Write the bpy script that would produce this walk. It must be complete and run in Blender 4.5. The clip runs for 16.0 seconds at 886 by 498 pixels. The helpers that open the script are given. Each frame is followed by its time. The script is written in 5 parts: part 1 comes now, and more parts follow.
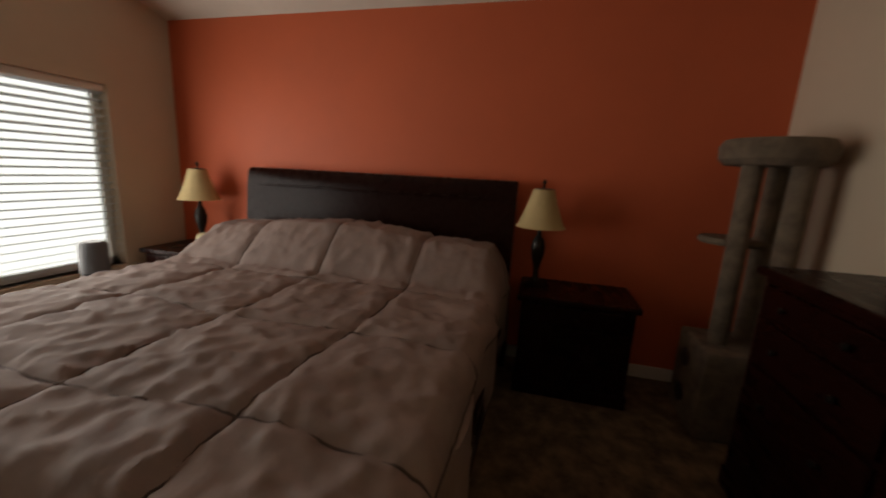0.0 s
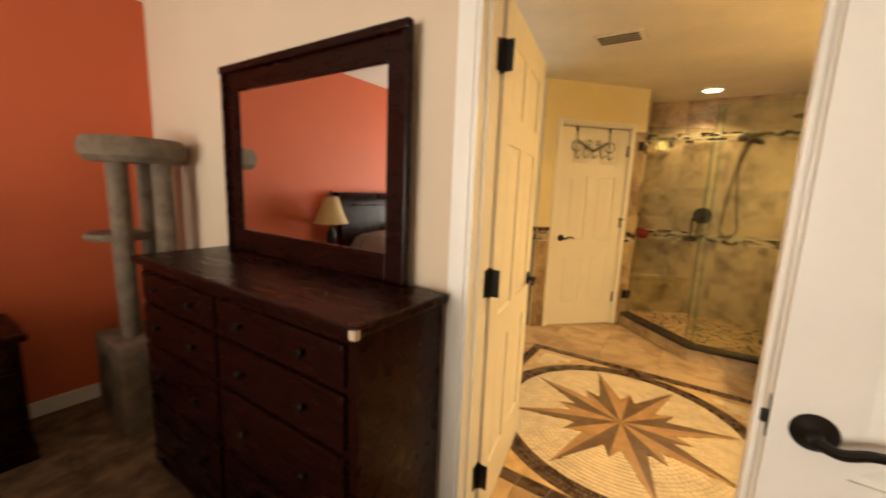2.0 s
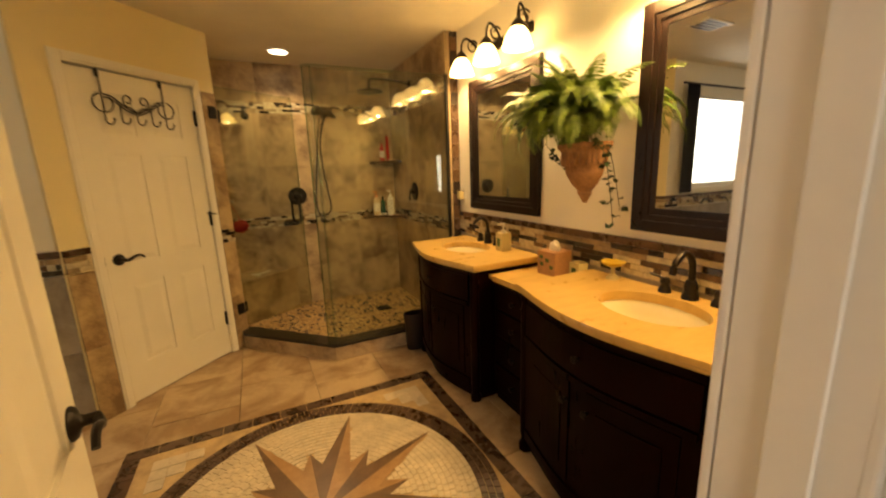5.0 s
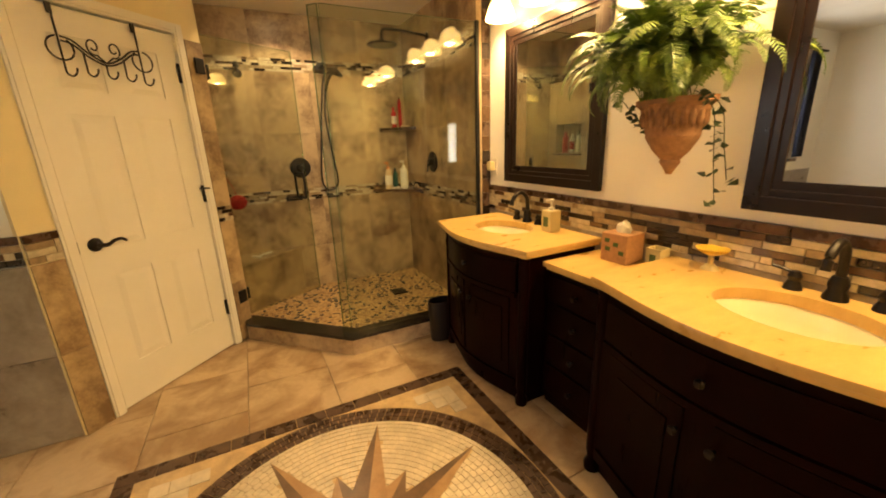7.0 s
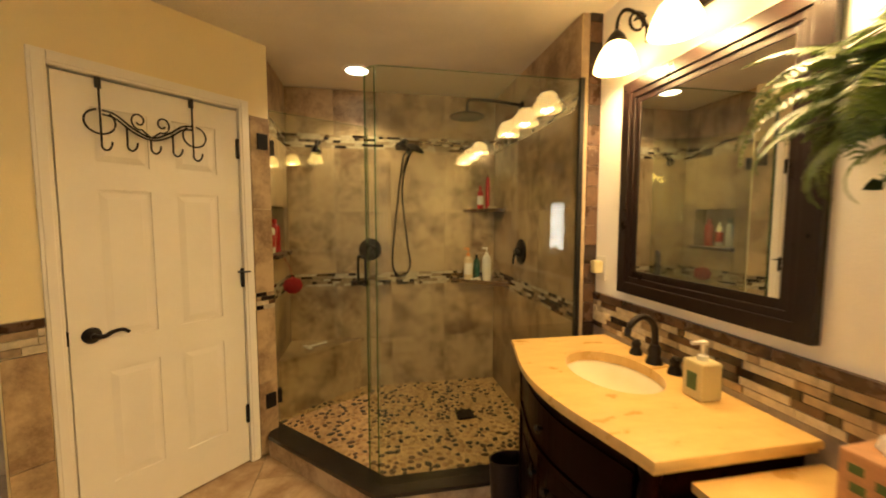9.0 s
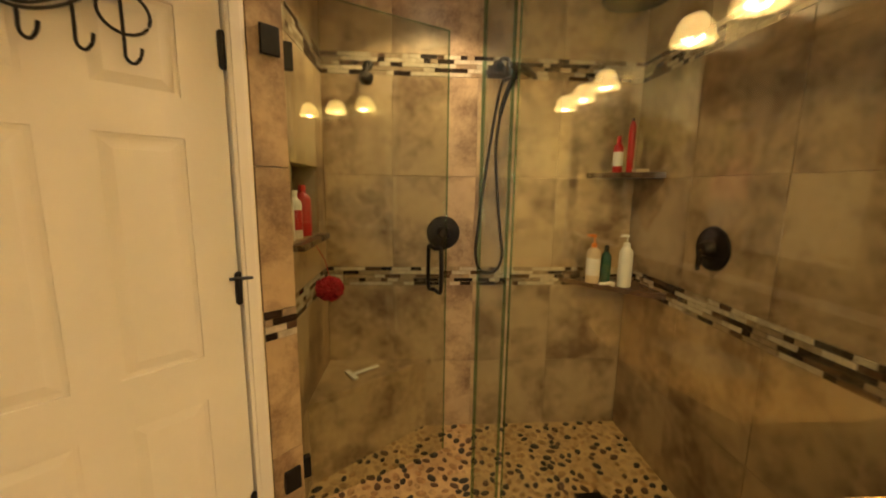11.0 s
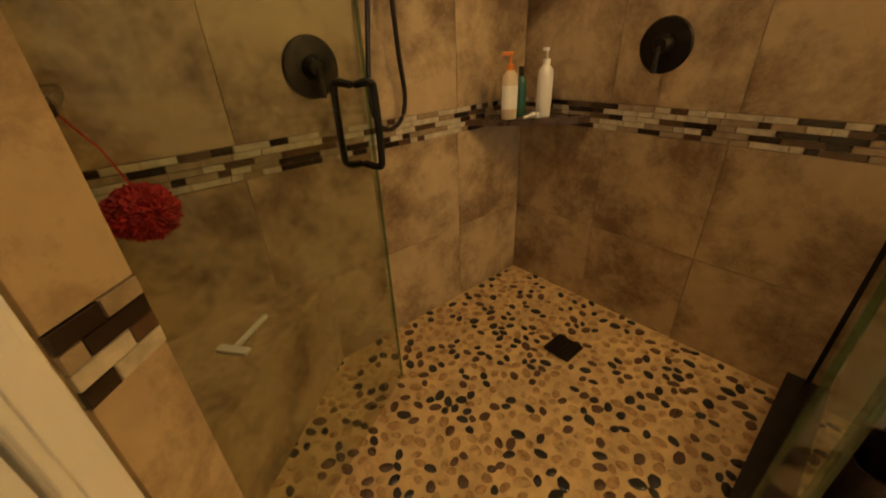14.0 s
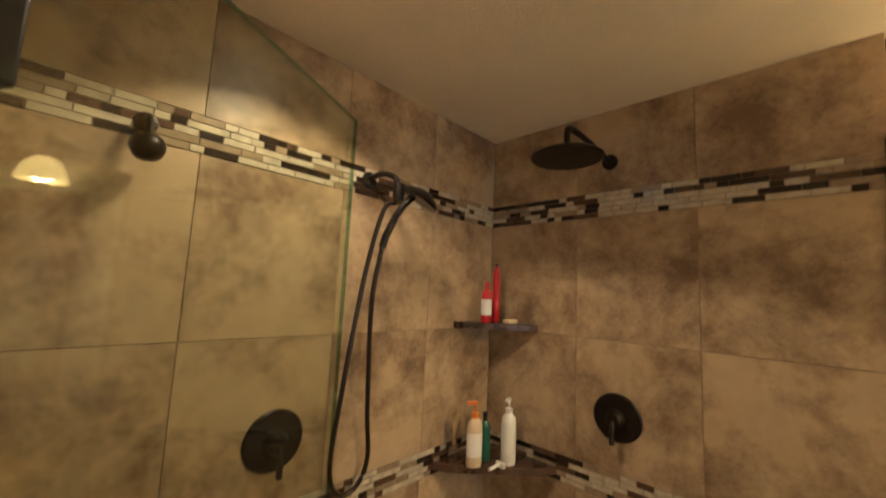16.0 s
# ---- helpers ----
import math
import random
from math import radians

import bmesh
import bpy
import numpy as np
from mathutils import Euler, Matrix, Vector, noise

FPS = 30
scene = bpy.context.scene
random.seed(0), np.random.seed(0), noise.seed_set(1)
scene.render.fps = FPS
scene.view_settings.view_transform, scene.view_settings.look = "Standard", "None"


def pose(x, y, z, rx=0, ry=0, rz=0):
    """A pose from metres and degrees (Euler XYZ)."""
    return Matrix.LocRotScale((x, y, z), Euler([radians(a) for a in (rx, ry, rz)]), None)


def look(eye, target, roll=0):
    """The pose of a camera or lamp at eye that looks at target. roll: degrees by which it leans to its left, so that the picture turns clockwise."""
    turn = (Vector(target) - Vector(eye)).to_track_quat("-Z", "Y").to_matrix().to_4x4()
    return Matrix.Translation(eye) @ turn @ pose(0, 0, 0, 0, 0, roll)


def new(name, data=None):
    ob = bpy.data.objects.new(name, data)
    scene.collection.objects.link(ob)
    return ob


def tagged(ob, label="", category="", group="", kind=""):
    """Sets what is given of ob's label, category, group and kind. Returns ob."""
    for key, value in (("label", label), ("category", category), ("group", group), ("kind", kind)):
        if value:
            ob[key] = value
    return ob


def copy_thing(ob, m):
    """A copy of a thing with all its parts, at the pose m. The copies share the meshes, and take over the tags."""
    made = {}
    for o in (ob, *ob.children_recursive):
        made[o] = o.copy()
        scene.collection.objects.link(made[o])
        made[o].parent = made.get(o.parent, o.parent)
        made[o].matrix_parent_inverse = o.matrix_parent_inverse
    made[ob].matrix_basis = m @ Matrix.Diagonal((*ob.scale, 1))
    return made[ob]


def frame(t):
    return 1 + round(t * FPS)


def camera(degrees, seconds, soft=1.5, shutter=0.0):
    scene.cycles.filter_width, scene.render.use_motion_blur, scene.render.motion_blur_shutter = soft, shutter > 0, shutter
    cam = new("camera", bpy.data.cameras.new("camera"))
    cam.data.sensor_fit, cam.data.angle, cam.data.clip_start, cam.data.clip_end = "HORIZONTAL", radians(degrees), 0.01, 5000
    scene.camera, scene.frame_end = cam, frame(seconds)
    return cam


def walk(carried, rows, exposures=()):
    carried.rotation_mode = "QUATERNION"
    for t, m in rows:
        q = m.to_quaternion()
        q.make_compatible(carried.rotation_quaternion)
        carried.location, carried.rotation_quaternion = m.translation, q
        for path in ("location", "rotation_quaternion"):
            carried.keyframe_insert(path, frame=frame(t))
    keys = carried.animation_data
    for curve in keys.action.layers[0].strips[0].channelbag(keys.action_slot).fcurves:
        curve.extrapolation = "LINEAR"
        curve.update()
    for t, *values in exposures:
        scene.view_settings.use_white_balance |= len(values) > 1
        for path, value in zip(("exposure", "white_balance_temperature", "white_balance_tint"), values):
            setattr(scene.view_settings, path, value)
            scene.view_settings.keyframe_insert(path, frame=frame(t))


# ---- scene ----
cam = camera(98.7, 16.0, soft=1.9, shutter=0.4)
PATH = [
    (0, (0.349, -4.620, 1.345), (-1.553, -5.095, 0.945), 2.9),
    (0.5, (0.470, -4.570, 1.440), (-1.495, -4.556, 1.086), 2.8),
    (1, (0.633, -4.732, 1.365), (-1.212, -3.996, 1.121), 3.6),
    (1.5, (0.573, -4.568, 1.367), (-0.912, -3.257, 1.089), 3.1),
    (2, (0.619, -4.358, 1.382), (-0.462, -2.705, 1.066), 2.3),
    (2.5, (0.600, -4.270, 1.398), (-0.030, -2.397, 1.095), 2.0),
    (3, (0.503, -4.091, 1.422), (0.326, -2.113, 1.185), 1.7),
    (3.5, (0.374, -3.84, 1.33), (0.622, -1.863, 1.155), 0.5),
    (4, (0.375, -3.735, 1.365), (0.898, -1.816, 1.152), -0.8),
    (4.5, (0.335, -3.572, 1.389), (1.065, -1.732, 1.103), -1.0),
    (5, (0.295, -3.385, 1.392), (1.150, -1.622, 0.990), -2.0),
    (5.2, (0.277, -3.322, 1.414), (1.193, -1.615, 0.917), -2.1),
    (7.3, (0.246, -2.899, 1.365), (1.091, -1.167, 0.828), -1.7),
    (7.5, (0.307, -2.865, 1.372), (1.129, -1.097, 0.924), -1.1),
    (8, (0.424, -2.731, 1.413), (1.158, -0.895, 1.113), -0.2),
    (8.5, (0.542, -2.566, 1.423), (1.133, -0.663, 1.249), -0.4),
    (9, (0.706, -2.344, 1.425), (1.071, -0.384, 1.275), 0.0),
    (9.5, (0.73, -2.056, 1.432), (0.973, -0.078, 1.261), 0.3),
    (10, (0.707, -1.773, 1.432), (0.845, 0.213, 1.238), 0.7),
    (10.2, (0.672, -1.66, 1.432), (0.787, 0.326, 1.222), 0.9),
    (12.3, (0.439, -0.781, 1.389), (0.794, 1.096, 0.798), -1.3),
    (12.5, (0.419, -0.729, 1.36), (0.873, 1.11, 0.717), -2.4),
    (13, (0.337, -0.646, 1.304), (1.06, 1.051, 0.531), -3.6),
    (13.5, (0.22, -0.525, 1.259), (1.205, 0.956, 0.344), -2.7),
    (14, (0.149, -0.458, 1.235), (1.277, 0.897, 0.291), -2.5),
    (14.5, (0.151, -0.418, 1.309), (1.396, 0.985, 0.614), -1.2),
    (15, (0.18, -0.44, 1.476), (1.47, 1.043, 1.108), -0.5),
    (15.5, (0.23, -0.439, 1.544), (1.522, 1.086, 1.601), 1.1),
    (16, (0.169, -0.373, 1.65), (1.599, 1.007, 1.873), 2.7),
]
walk(cam, [(t, look(eye, target, roll)) for t, eye, target, roll in PATH],
     exposures=[(0.0, -2.25, 6500, 10), (0.5, -1.35, 6600, 10), (1.0, -0.5, 6700, 10), (1.5, -0.15, 6800, 10), (2.0, -0.2, 6900, 10), (3.0, -0.2, 6900, 10),
                (4.0, -0.5, 7000, 10), (5.0, -0.75, 7500, 10), (7.5, -0.2, 6500, 10), (8.0, -0.2, 6300, 10), (9.0, -0.4, 6300, 10), (10.0, -0.5, 6300, 10),
                (12.3, -0.6, 6700, 10), (13.5, -0.95, 7100, 10), (14.5, -0.95, 6900, 10), (16.0, -0.55, 5300, 10)])

# ---- world and large lights ----
world = bpy.data.worlds.new("world")
scene.world = world
world.use_nodes = True
wn = world.node_tree
sky = wn.nodes.new("ShaderNodeTexSky")
sky.sky_type, sky.sun_disc, sky.sun_elevation, sky.sun_rotation = "NISHITA", False, radians(48), radians(200)
wn.links.new(sky.outputs[0], wn.nodes["Background"].inputs[0])
wn.nodes["Background"].inputs[1].default_value = 0.12


def lamp(name, kind, m, energy, color, size=0.1, size_y=None):
    d = bpy.data.lights.new(name, kind)
    d.energy, d.color = energy, color
    if kind == "AREA":
        d.shape, d.size, d.size_y = "RECTANGLE", size, size_y or size
    elif kind != "SUN":
        d.shadow_soft_size = size
    ob = new(name, d)
    ob.matrix_world = m
    return ob


sun_d = bpy.data.lights.new("sun", "SUN")
sun_d.energy, sun_d.angle, sun_d.color = 3.0, radians(0.5), (1.0, 0.95, 0.88)
sun_o = new("sun", sun_d)
sun_o.matrix_world = look((-6, 12, 14), (0, 0, 0))
WARM = (1.0, 0.655, 0.28)
BULBS = [(1.71, y, 2.085) for y in (-0.87, -1.19, -1.51, -2.28, -2.60, -2.92)]
for b in BULBS:
    lamp("bulb_light", "POINT", pose(*b), 40.0, WARM, 0.04)
lamp("downlight_light", "SPOT", look((0.62, 0.38, 2.40), (0.62, 0.38, 0)), 46.0, (1.0, 0.70, 0.38), 0.06).data.spot_size = radians(125)
# daylight standing in the two window openings
lamp("bedroom_window_light", "AREA", look((-0.75, -7.62, 1.20), (-0.75, -3.0, 1.25)), 135.0, (1.0, 0.94, 0.85), 2.1, 1.3)
lamp("bath_window_light", "AREA", look((-1.68, -0.63, 1.60), (-1.68, -3.0, 1.3)), 20.0, (1.0, 0.97, 0.93), 1.15, 0.95)

# ---- materials ----


def mat(name, color, rough=0.6, metal=0.0, vary=0.12, scale=6.0, bump=0.15, bscale=60.0, color2=None, random_shift=0.0,
        detail=6.0, spec=0.5, contrast=(0.35, 0.65), stretch=(1, 1, 1), coat=0.0, warp=0.15, crisp=0.62):
    """Noise-varied surface: broad clouds between two colours, fine grain in relief."""
    m = bpy.data.materials.new(name)
    m.use_nodes = True
    n, l = m.node_tree.nodes, m.node_tree.links
    bs = n["Principled BSDF"]
    bs.inputs["Metallic"].default_value = metal
    bs.inputs["Specular IOR Level"].default_value = spec
    bs.inputs["Coat Weight"].default_value = coat
    tc = n.new("ShaderNodeTexCoord")
    mp = n.new("ShaderNodeMapping")
    mp.inputs["Scale"].default_value = stretch
    geo = n.new("ShaderNodeNewGeometry")
    l.new(geo.outputs["Position"], mp.inputs[0])
    src = mp.outputs[0]
    info = n.new("ShaderNodeObjectInfo")
    if random_shift:
        mul = n.new("ShaderNodeVectorMath")
        mul.operation = "MULTIPLY_ADD"
        l.new(info.outputs["Random"], mul.inputs[0])
        mul.inputs[1].default_value = (random_shift * 37.0, random_shift * 53.0, random_shift * 71.0)
        l.new(src, mul.inputs[2])
        src = mul.outputs[0]
    big = n.new("ShaderNodeTexNoise")
    big.inputs["Scale"].default_value, big.inputs["Detail"].default_value, big.inputs["Roughness"].default_value = scale, detail, crisp
    big.inputs["Distortion"].default_value = warp
    l.new(src, big.inputs["Vector"])
    ramp = n.new("ShaderNodeValToRGB")
    c2 = color2 or tuple(c * (1 - 2.2 * vary) for c in color)
    ramp.color_ramp.elements[0].position, ramp.color_ramp.elements[1].position = contrast
    ramp.color_ramp.elements[0].color = (*c2, 1)
    ramp.color_ramp.elements[1].color = (*color, 1)
    l.new(big.outputs[0], ramp.inputs[0])
    fine = n.new("ShaderNodeTexNoise")
    fine.inputs["Scale"].default_value, fine.inputs["Detail"].default_value = bscale, 4.0
    l.new(src, fine.inputs["Vector"])
    mix = n.new("ShaderNodeMix")
    mix.data_type, mix.blend_type = "RGBA", "MULTIPLY"
    mix.inputs[0].default_value = min(1.0, vary * 2)
    l.new(ramp.outputs[0], mix.inputs[6])
    fr = n.new("ShaderNodeMapRange")
    fr.inputs[3].default_value, fr.inputs[4].default_value = 0.55, 1.35
    l.new(fine.outputs[0], fr.inputs[0])
    l.new(fr.outputs[0], mix.inputs[7])
    l.new(mix.outputs[2], bs.inputs["Base Color"])
    rr = n.new("ShaderNodeMapRange")
    rr.inputs[3].default_value, rr.inputs[4].default_value = max(0.02, rough - 0.1), min(1.0, rough + 0.1)
    l.new(big.outputs[0], rr.inputs[0])
    l.new(rr.outputs[0], bs.inputs["Roughness"])
    if bump:
        b = n.new("ShaderNodeBump")
        b.inputs["Strength"].default_value, b.inputs["Distance"].default_value = bump, 0.01
        l.new(fine.outputs[0], b.inputs["Height"])
        l.new(b.outputs[0], bs.inputs["Normal"])
    return m


def glow(name, color, strength):
    m = bpy.data.materials.new(name)
    m.use_nodes = True
    bs = m.node_tree.nodes["Principled BSDF"]
    bs.inputs["Base Color"].default_value = (0.9, 0.85, 0.75, 1)
    bs.inputs["Emission Color"].default_value = (*color, 1)
    bs.inputs["Emission Strength"].default_value = strength
    return m


def glass_mat(name, color, rough=0.0, ior=1.45):
    m = bpy.data.materials.new(name)
    m.use_nodes = True
    n, l = m.node_tree.nodes, m.node_tree.links
    gl, tr, mx, fr, pw, ad = (n.new(k) for k in ("ShaderNodeBsdfGlossy", "ShaderNodeBsdfTransparent", "ShaderNodeMixShader", "ShaderNodeLayerWeight", "ShaderNodeMath", "ShaderNodeMath"))
    gl.inputs["Roughness"].default_value = rough
    gl.inputs[0].default_value = (0.9, 0.9, 0.9, 1)
    tr.inputs[0].default_value = (*color, 1)
    fr.inputs[0].default_value = 0.5
    pw.operation, ad.operation = "POWER", "MULTIPLY_ADD"
    pw.inputs[1].default_value = 5.0
    r0 = ((ior - 1) / (ior + 1)) ** 2
    ad.inputs[1].default_value, ad.inputs[2].default_value = 1 - r0, r0
    l.new(fr.outputs["Facing"], pw.inputs[0])
    l.new(pw.outputs[0], ad.inputs[0])
    l.new(ad.outputs[0], mx.inputs[0])
    l.new(tr.outputs[0], mx.inputs[1])
    l.new(gl.outputs[0], mx.inputs[2])
    l.new(mx.outputs[0], n["Material Output"].inputs[0])
    return m


M = {}
M["red"] = mat("red_paint", (0.62, 0.125, 0.045), 0.65, vary=0.04, scale=1.5, bump=0.12, bscale=140)
M["cream"] = mat("cream_paint", (0.64, 0.52, 0.385), 0.75, vary=0.03, scale=1.2, bump=0.12, bscale=140)
M["bathpaint"] = mat("bath_paint", (0.80, 0.69, 0.42), 0.7, vary=0.03, scale=1.2, bump=0.1, bscale=140)
M["vanpaint"] = mat("vanity_wall_paint", (0.86, 0.84, 0.79), 0.7, vary=0.03, scale=1.2, bump=0.1, bscale=140)
M["ceil"] = mat("ceiling_paint", (0.80, 0.75, 0.65), 0.85, vary=0.05, scale=2, bump=0.35, bscale=110)
M["white"] = mat("white_gloss_paint", (0.80, 0.77, 0.70), 0.38, vary=0.02, scale=3, bump=0.03, bscale=50)
M["carpet"] = mat("tan_carpet", (0.27, 0.17, 0.095), 0.95, vary=0.3, scale=9, bump=0.9, bscale=260)
M["cherry"] = mat("dark_cherry_wood", (0.014, 0.0030, 0.0018), 0.28, vary=0.04, scale=4, bump=0.015, bscale=60, stretch=(1.2, 5, 5), spec=0.12)
M["espresso"] = mat("espresso_wood", (0.007, 0.0013, 0.0008), 0.30, vary=0.02, scale=4, bump=0.015, bscale=60, stretch=(5, 5, 1.0), spec=0.04)
M["frame"] = mat("dark_mirror_frame", (0.012, 0.0055, 0.004), 0.3, vary=0.2, scale=9, bump=0.02, bscale=80, spec=0.35)
M["bronze"] = mat("oil_rubbed_bronze", (0.020, 0.015, 0.012), 0.38, 0.6, vary=0.2, scale=20, bump=0.03)
M["black"] = mat("black_metal", (0.012, 0.011, 0.010), 0.4, 0.4, vary=0.2, scale=20, bump=0.02)
M["counter"] = mat("gold_stone_counter", (0.63, 0.42, 0.145), 0.30, vary=0.06, scale=7, bump=0.01, bscale=120, color2=(0.53, 0.335, 0.10), stretch=(1, 2.5, 1), coat=0.2)
M["porcelain"] = mat("sink_porcelain", (0.78, 0.70, 0.50), 0.12, vary=0.02, bump=0.0)
M["trav"] = mat("travertine_wall_tile", (0.47, 0.345, 0.20), 0.40, vary=0.22, scale=3.2, bump=0.05, bscale=18, color2=(0.185, 0.115, 0.062), random_shift=1.0, contrast=(0.38, 0.56), detail=15, warp=0.12, crisp=0.74)
M["travfloor"] = mat("travertine_floor_tile", (0.50, 0.37, 0.23), 0.33, vary=0.14, scale=3.5, bump=0.06, bscale=40, color2=(0.29, 0.18, 0.095), random_shift=1.0, contrast=(0.38, 0.56), detail=12, warp=0.4)
M["grout"] = mat("sand_grout", (0.33, 0.245, 0.15), 0.9, vary=0.1, scale=20, bump=0.2, bscale=200)
M["greytile"] = mat("grey_wainscot_tile", (0.34, 0.30, 0.27), 0.3, vary=0.15, scale=5, bump=0.05, bscale=40, color2=(0.20, 0.17, 0.15), random_shift=1.0)
M["stonedark"] = mat("dark_emperador_marble", (0.10, 0.055, 0.032), 0.28, vary=0.25, scale=12, bump=0.03, color2=(0.035, 0.018, 0.011), random_shift=1.0)
M["stonetan"] = mat("tan_star_stone", (0.40, 0.24, 0.11), 0.32, vary=0.14, scale=9, bump=0.05, color2=(0.28, 0.155, 0.065), random_shift=1.0)
M["stonebrown"] = mat("brown_star_stone", (0.155, 0.085, 0.042), 0.32, vary=0.18, scale=9, bump=0.05, random_shift=1.0)
M["stonecream"] = mat("cream_tessera", (0.66, 0.55, 0.38), 0.4, vary=0.12, scale=14, bump=0.05, random_shift=1.0)
M["blackcurb"] = mat("black_granite", (0.022, 0.018, 0.015), 0.2, vary=0.3, scale=40, bump=0.02)
for k, c in (("m_dark", (0.030, 0.017, 0.011)), ("m_brown", (0.115, 0.065, 0.036)), ("m_cream", (0.60, 0.52, 0.38)), ("m_tan", (0.36, 0.27, 0.17))):
    M[k] = mat("mosaic_" + k[2:], c, 0.22, vary=0.15, scale=25, bump=0.04, random_shift=1.0, coat=0.3)
for k, c in (("p_black", (0.014, 0.012, 0.011)), ("p_brown", (0.095, 0.045, 0.024)), ("p_tan", (0.42, 0.25, 0.11)), ("p_cream", (0.54, 0.36, 0.17))):
    M[k] = mat("pebble_" + k[2:], c, 0.3, vary=0.2, scale=30, bump=0.05, random_shift=1.0, coat=0.3)
M["pgrout"] = mat("pebble_grout", (0.60, 0.42, 0.215), 0.7, vary=0.15, scale=12, bump=0.3, bscale=160)
M["quilt"] = mat("taupe_comforter", (0.275, 0.195, 0.168), 0.72, vary=0.1, scale=5, bump=0.25, bscale=30)
# stitching, its brown darkened to hold the shade of the pinched crease
M["seam"] = mat("stitched_seam_crease_shade", (0.085, 0.052, 0.038), 0.8, vary=0.1, bump=0.1)
M["fangrey"] = mat("silver_grey_plastic", (0.10, 0.10, 0.105), 0.4, vary=0.04, bump=0.0)
M["slat"] = mat("white_blind_slat", (0.82, 0.82, 0.80), 0.45, vary=0.02, bump=0.0)
for nd in [M["slat"].node_tree.nodes["Principled BSDF"]]:
    nd.inputs["Transmission Weight"].default_value = 0.55
    nd.inputs["Roughness"].default_value = 0.6
M["sheet"] = mat("beige_sheet", (0.55, 0.44, 0.33), 0.85, vary=0.05, bump=0.2)
M["shade"] = mat("parchment_shade", (0.56, 0.42, 0.20), 0.8, vary=0.06, bump=0.1)
M["plush"] = mat("tan_carpet_plush", (0.24, 0.18, 0.125), 0.95, vary=0.2, scale=12, bump=0.8, bscale=230)
M["terracotta"] = mat("aged_terracotta", (0.36, 0.20, 0.11), 0.8, vary=0.25, scale=16, bump=0.4, bscale=60, color2=(0.22, 0.12, 0.065))
M["fern"] = mat("fern_leaf", (0.19, 0.28, 0.035), 0.5, vary=0.25, scale=9, bump=0.05, color2=(0.035, 0.085, 0.012), random_shift=1.0)
M["ivy"] = mat("ivy_leaf", (0.028, 0.065, 0.016), 0.45, vary=0.25, scale=20, bump=0.05)
M["tissue"] = mat("peach_tissue_box", (0.50, 0.27, 0.13), 0.6, vary=0.1, scale=30, bump=0.05)
M["paper"] = mat("tissue_paper", (0.78, 0.74, 0.66), 0.9, vary=0.03, bump=0.3)
M["ceramic"] = mat("cream_ceramic", (0.56, 0.48, 0.26), 0.3, vary=0.06, bump=0.02)
M["green"] = mat("green_print", (0.06, 0.12, 0.03), 0.5, vary=0.2, bump=0.0)
M["yellow"] = mat("yellow_dish", (0.62, 0.42, 0.05), 0.4, vary=0.05, bump=0.0)
M["redplastic"] = mat("red_plastic", (0.46, 0.010, 0.014), 0.3, vary=0.06, bump=0.0)
M["redmesh"] = mat("red_bath_mesh", (0.42, 0.008, 0.018), 0.7, vary=0.2, scale=40, bump=0.3, bscale=120)
M["whiteplastic"] = mat("white_plastic", (0.72, 0.70, 0.64), 0.35, vary=0.03, bump=0.0)
M["creamplastic"] = mat("cream_plastic", (0.66, 0.52, 0.34), 0.4, vary=0.05, bump=0.0)
M["orange"] = mat("orange_plastic", (0.72, 0.20, 0.02), 0.35, vary=0.03, bump=0.0)
M["greenplastic"] = mat("dark_green_plastic", (0.012, 0.085, 0.05), 0.35, vary=0.05, bump=0.0)
M["curtain"] = mat("navy_curtain", (0.012, 0.018, 0.045), 0.9, vary=0.2, bump=0.2)
M["rubber"] = mat("dark_hose", (0.035, 0.024, 0.017), 0.35, 0.5, vary=0.1, bump=0.0)
M["wicker"] = mat("dark_bin", (0.016, 0.008, 0.006), 0.45, vary=0.2, bump=0.2)
M["shadeglow"] = glow("lit_glass_shade", (1.0, 0.60, 0.20), 20.0)
M["bulbglow"] = glow("lit_bulb", (1.0, 0.80, 0.50), 16.0)
M["dayglow"] = glow("bright_outdoors", (1.0, 1.0, 0.98), 5.0)
M["downglow"] = glow("lit_downlight", (1.0, 0.86, 0.62), 14.0)
M["glass"] = glass_mat("shower_glass", (0.86, 0.885, 0.81), 0.0, 1.5)
M["edge"] = glass_mat("green_glass_edge", (0.62, 0.80, 0.71), 0.12, 1.6)
M["wglass"] = glass_mat("window_glass", (0.95, 0.97, 0.96), 0.0, 1.45)
M["mirror"] = mat("mirror_silver", (0.86, 0.86, 0.85), 0.02, 1.0, vary=0.0, bump=0.0)
for nd in M["mirror"].node_tree.nodes:
    if nd.type == "MAP_RANGE":
        nd.inputs[3].default_value, nd.inputs[4].default_value = (0.0, 0.01) if nd.inputs[3].default_value < 0.3 else (1.0, 1.0)

# ---- mesh helpers ----


def mesh_ob(name, bm, material, smooth=False):
    me = bpy.data.meshes.new(name)
    bm.normal_update()
    bm.to_mesh(me)
    bm.free()
    for s in (material if isinstance(material, (list, tuple)) else [material]):
        me.materials.append(M[s])
    if smooth:
        me.shade_smooth()
        me.set_sharp_from_angle(angle=radians(38))
    return new(name, me)


def part(name, bm, material, parent, label="", smooth=False):
    ob = mesh_ob(name, bm, material, smooth)
    ob.parent = parent
    if label:
        tagged(ob, label)
    return ob


def thing(name, label, category, m=None, group="", kind=""):
    e = new(name)
    e.empty_display_size = 0.05
    e.matrix_world = m or Matrix()
    return tagged(e, label, category, group, kind)


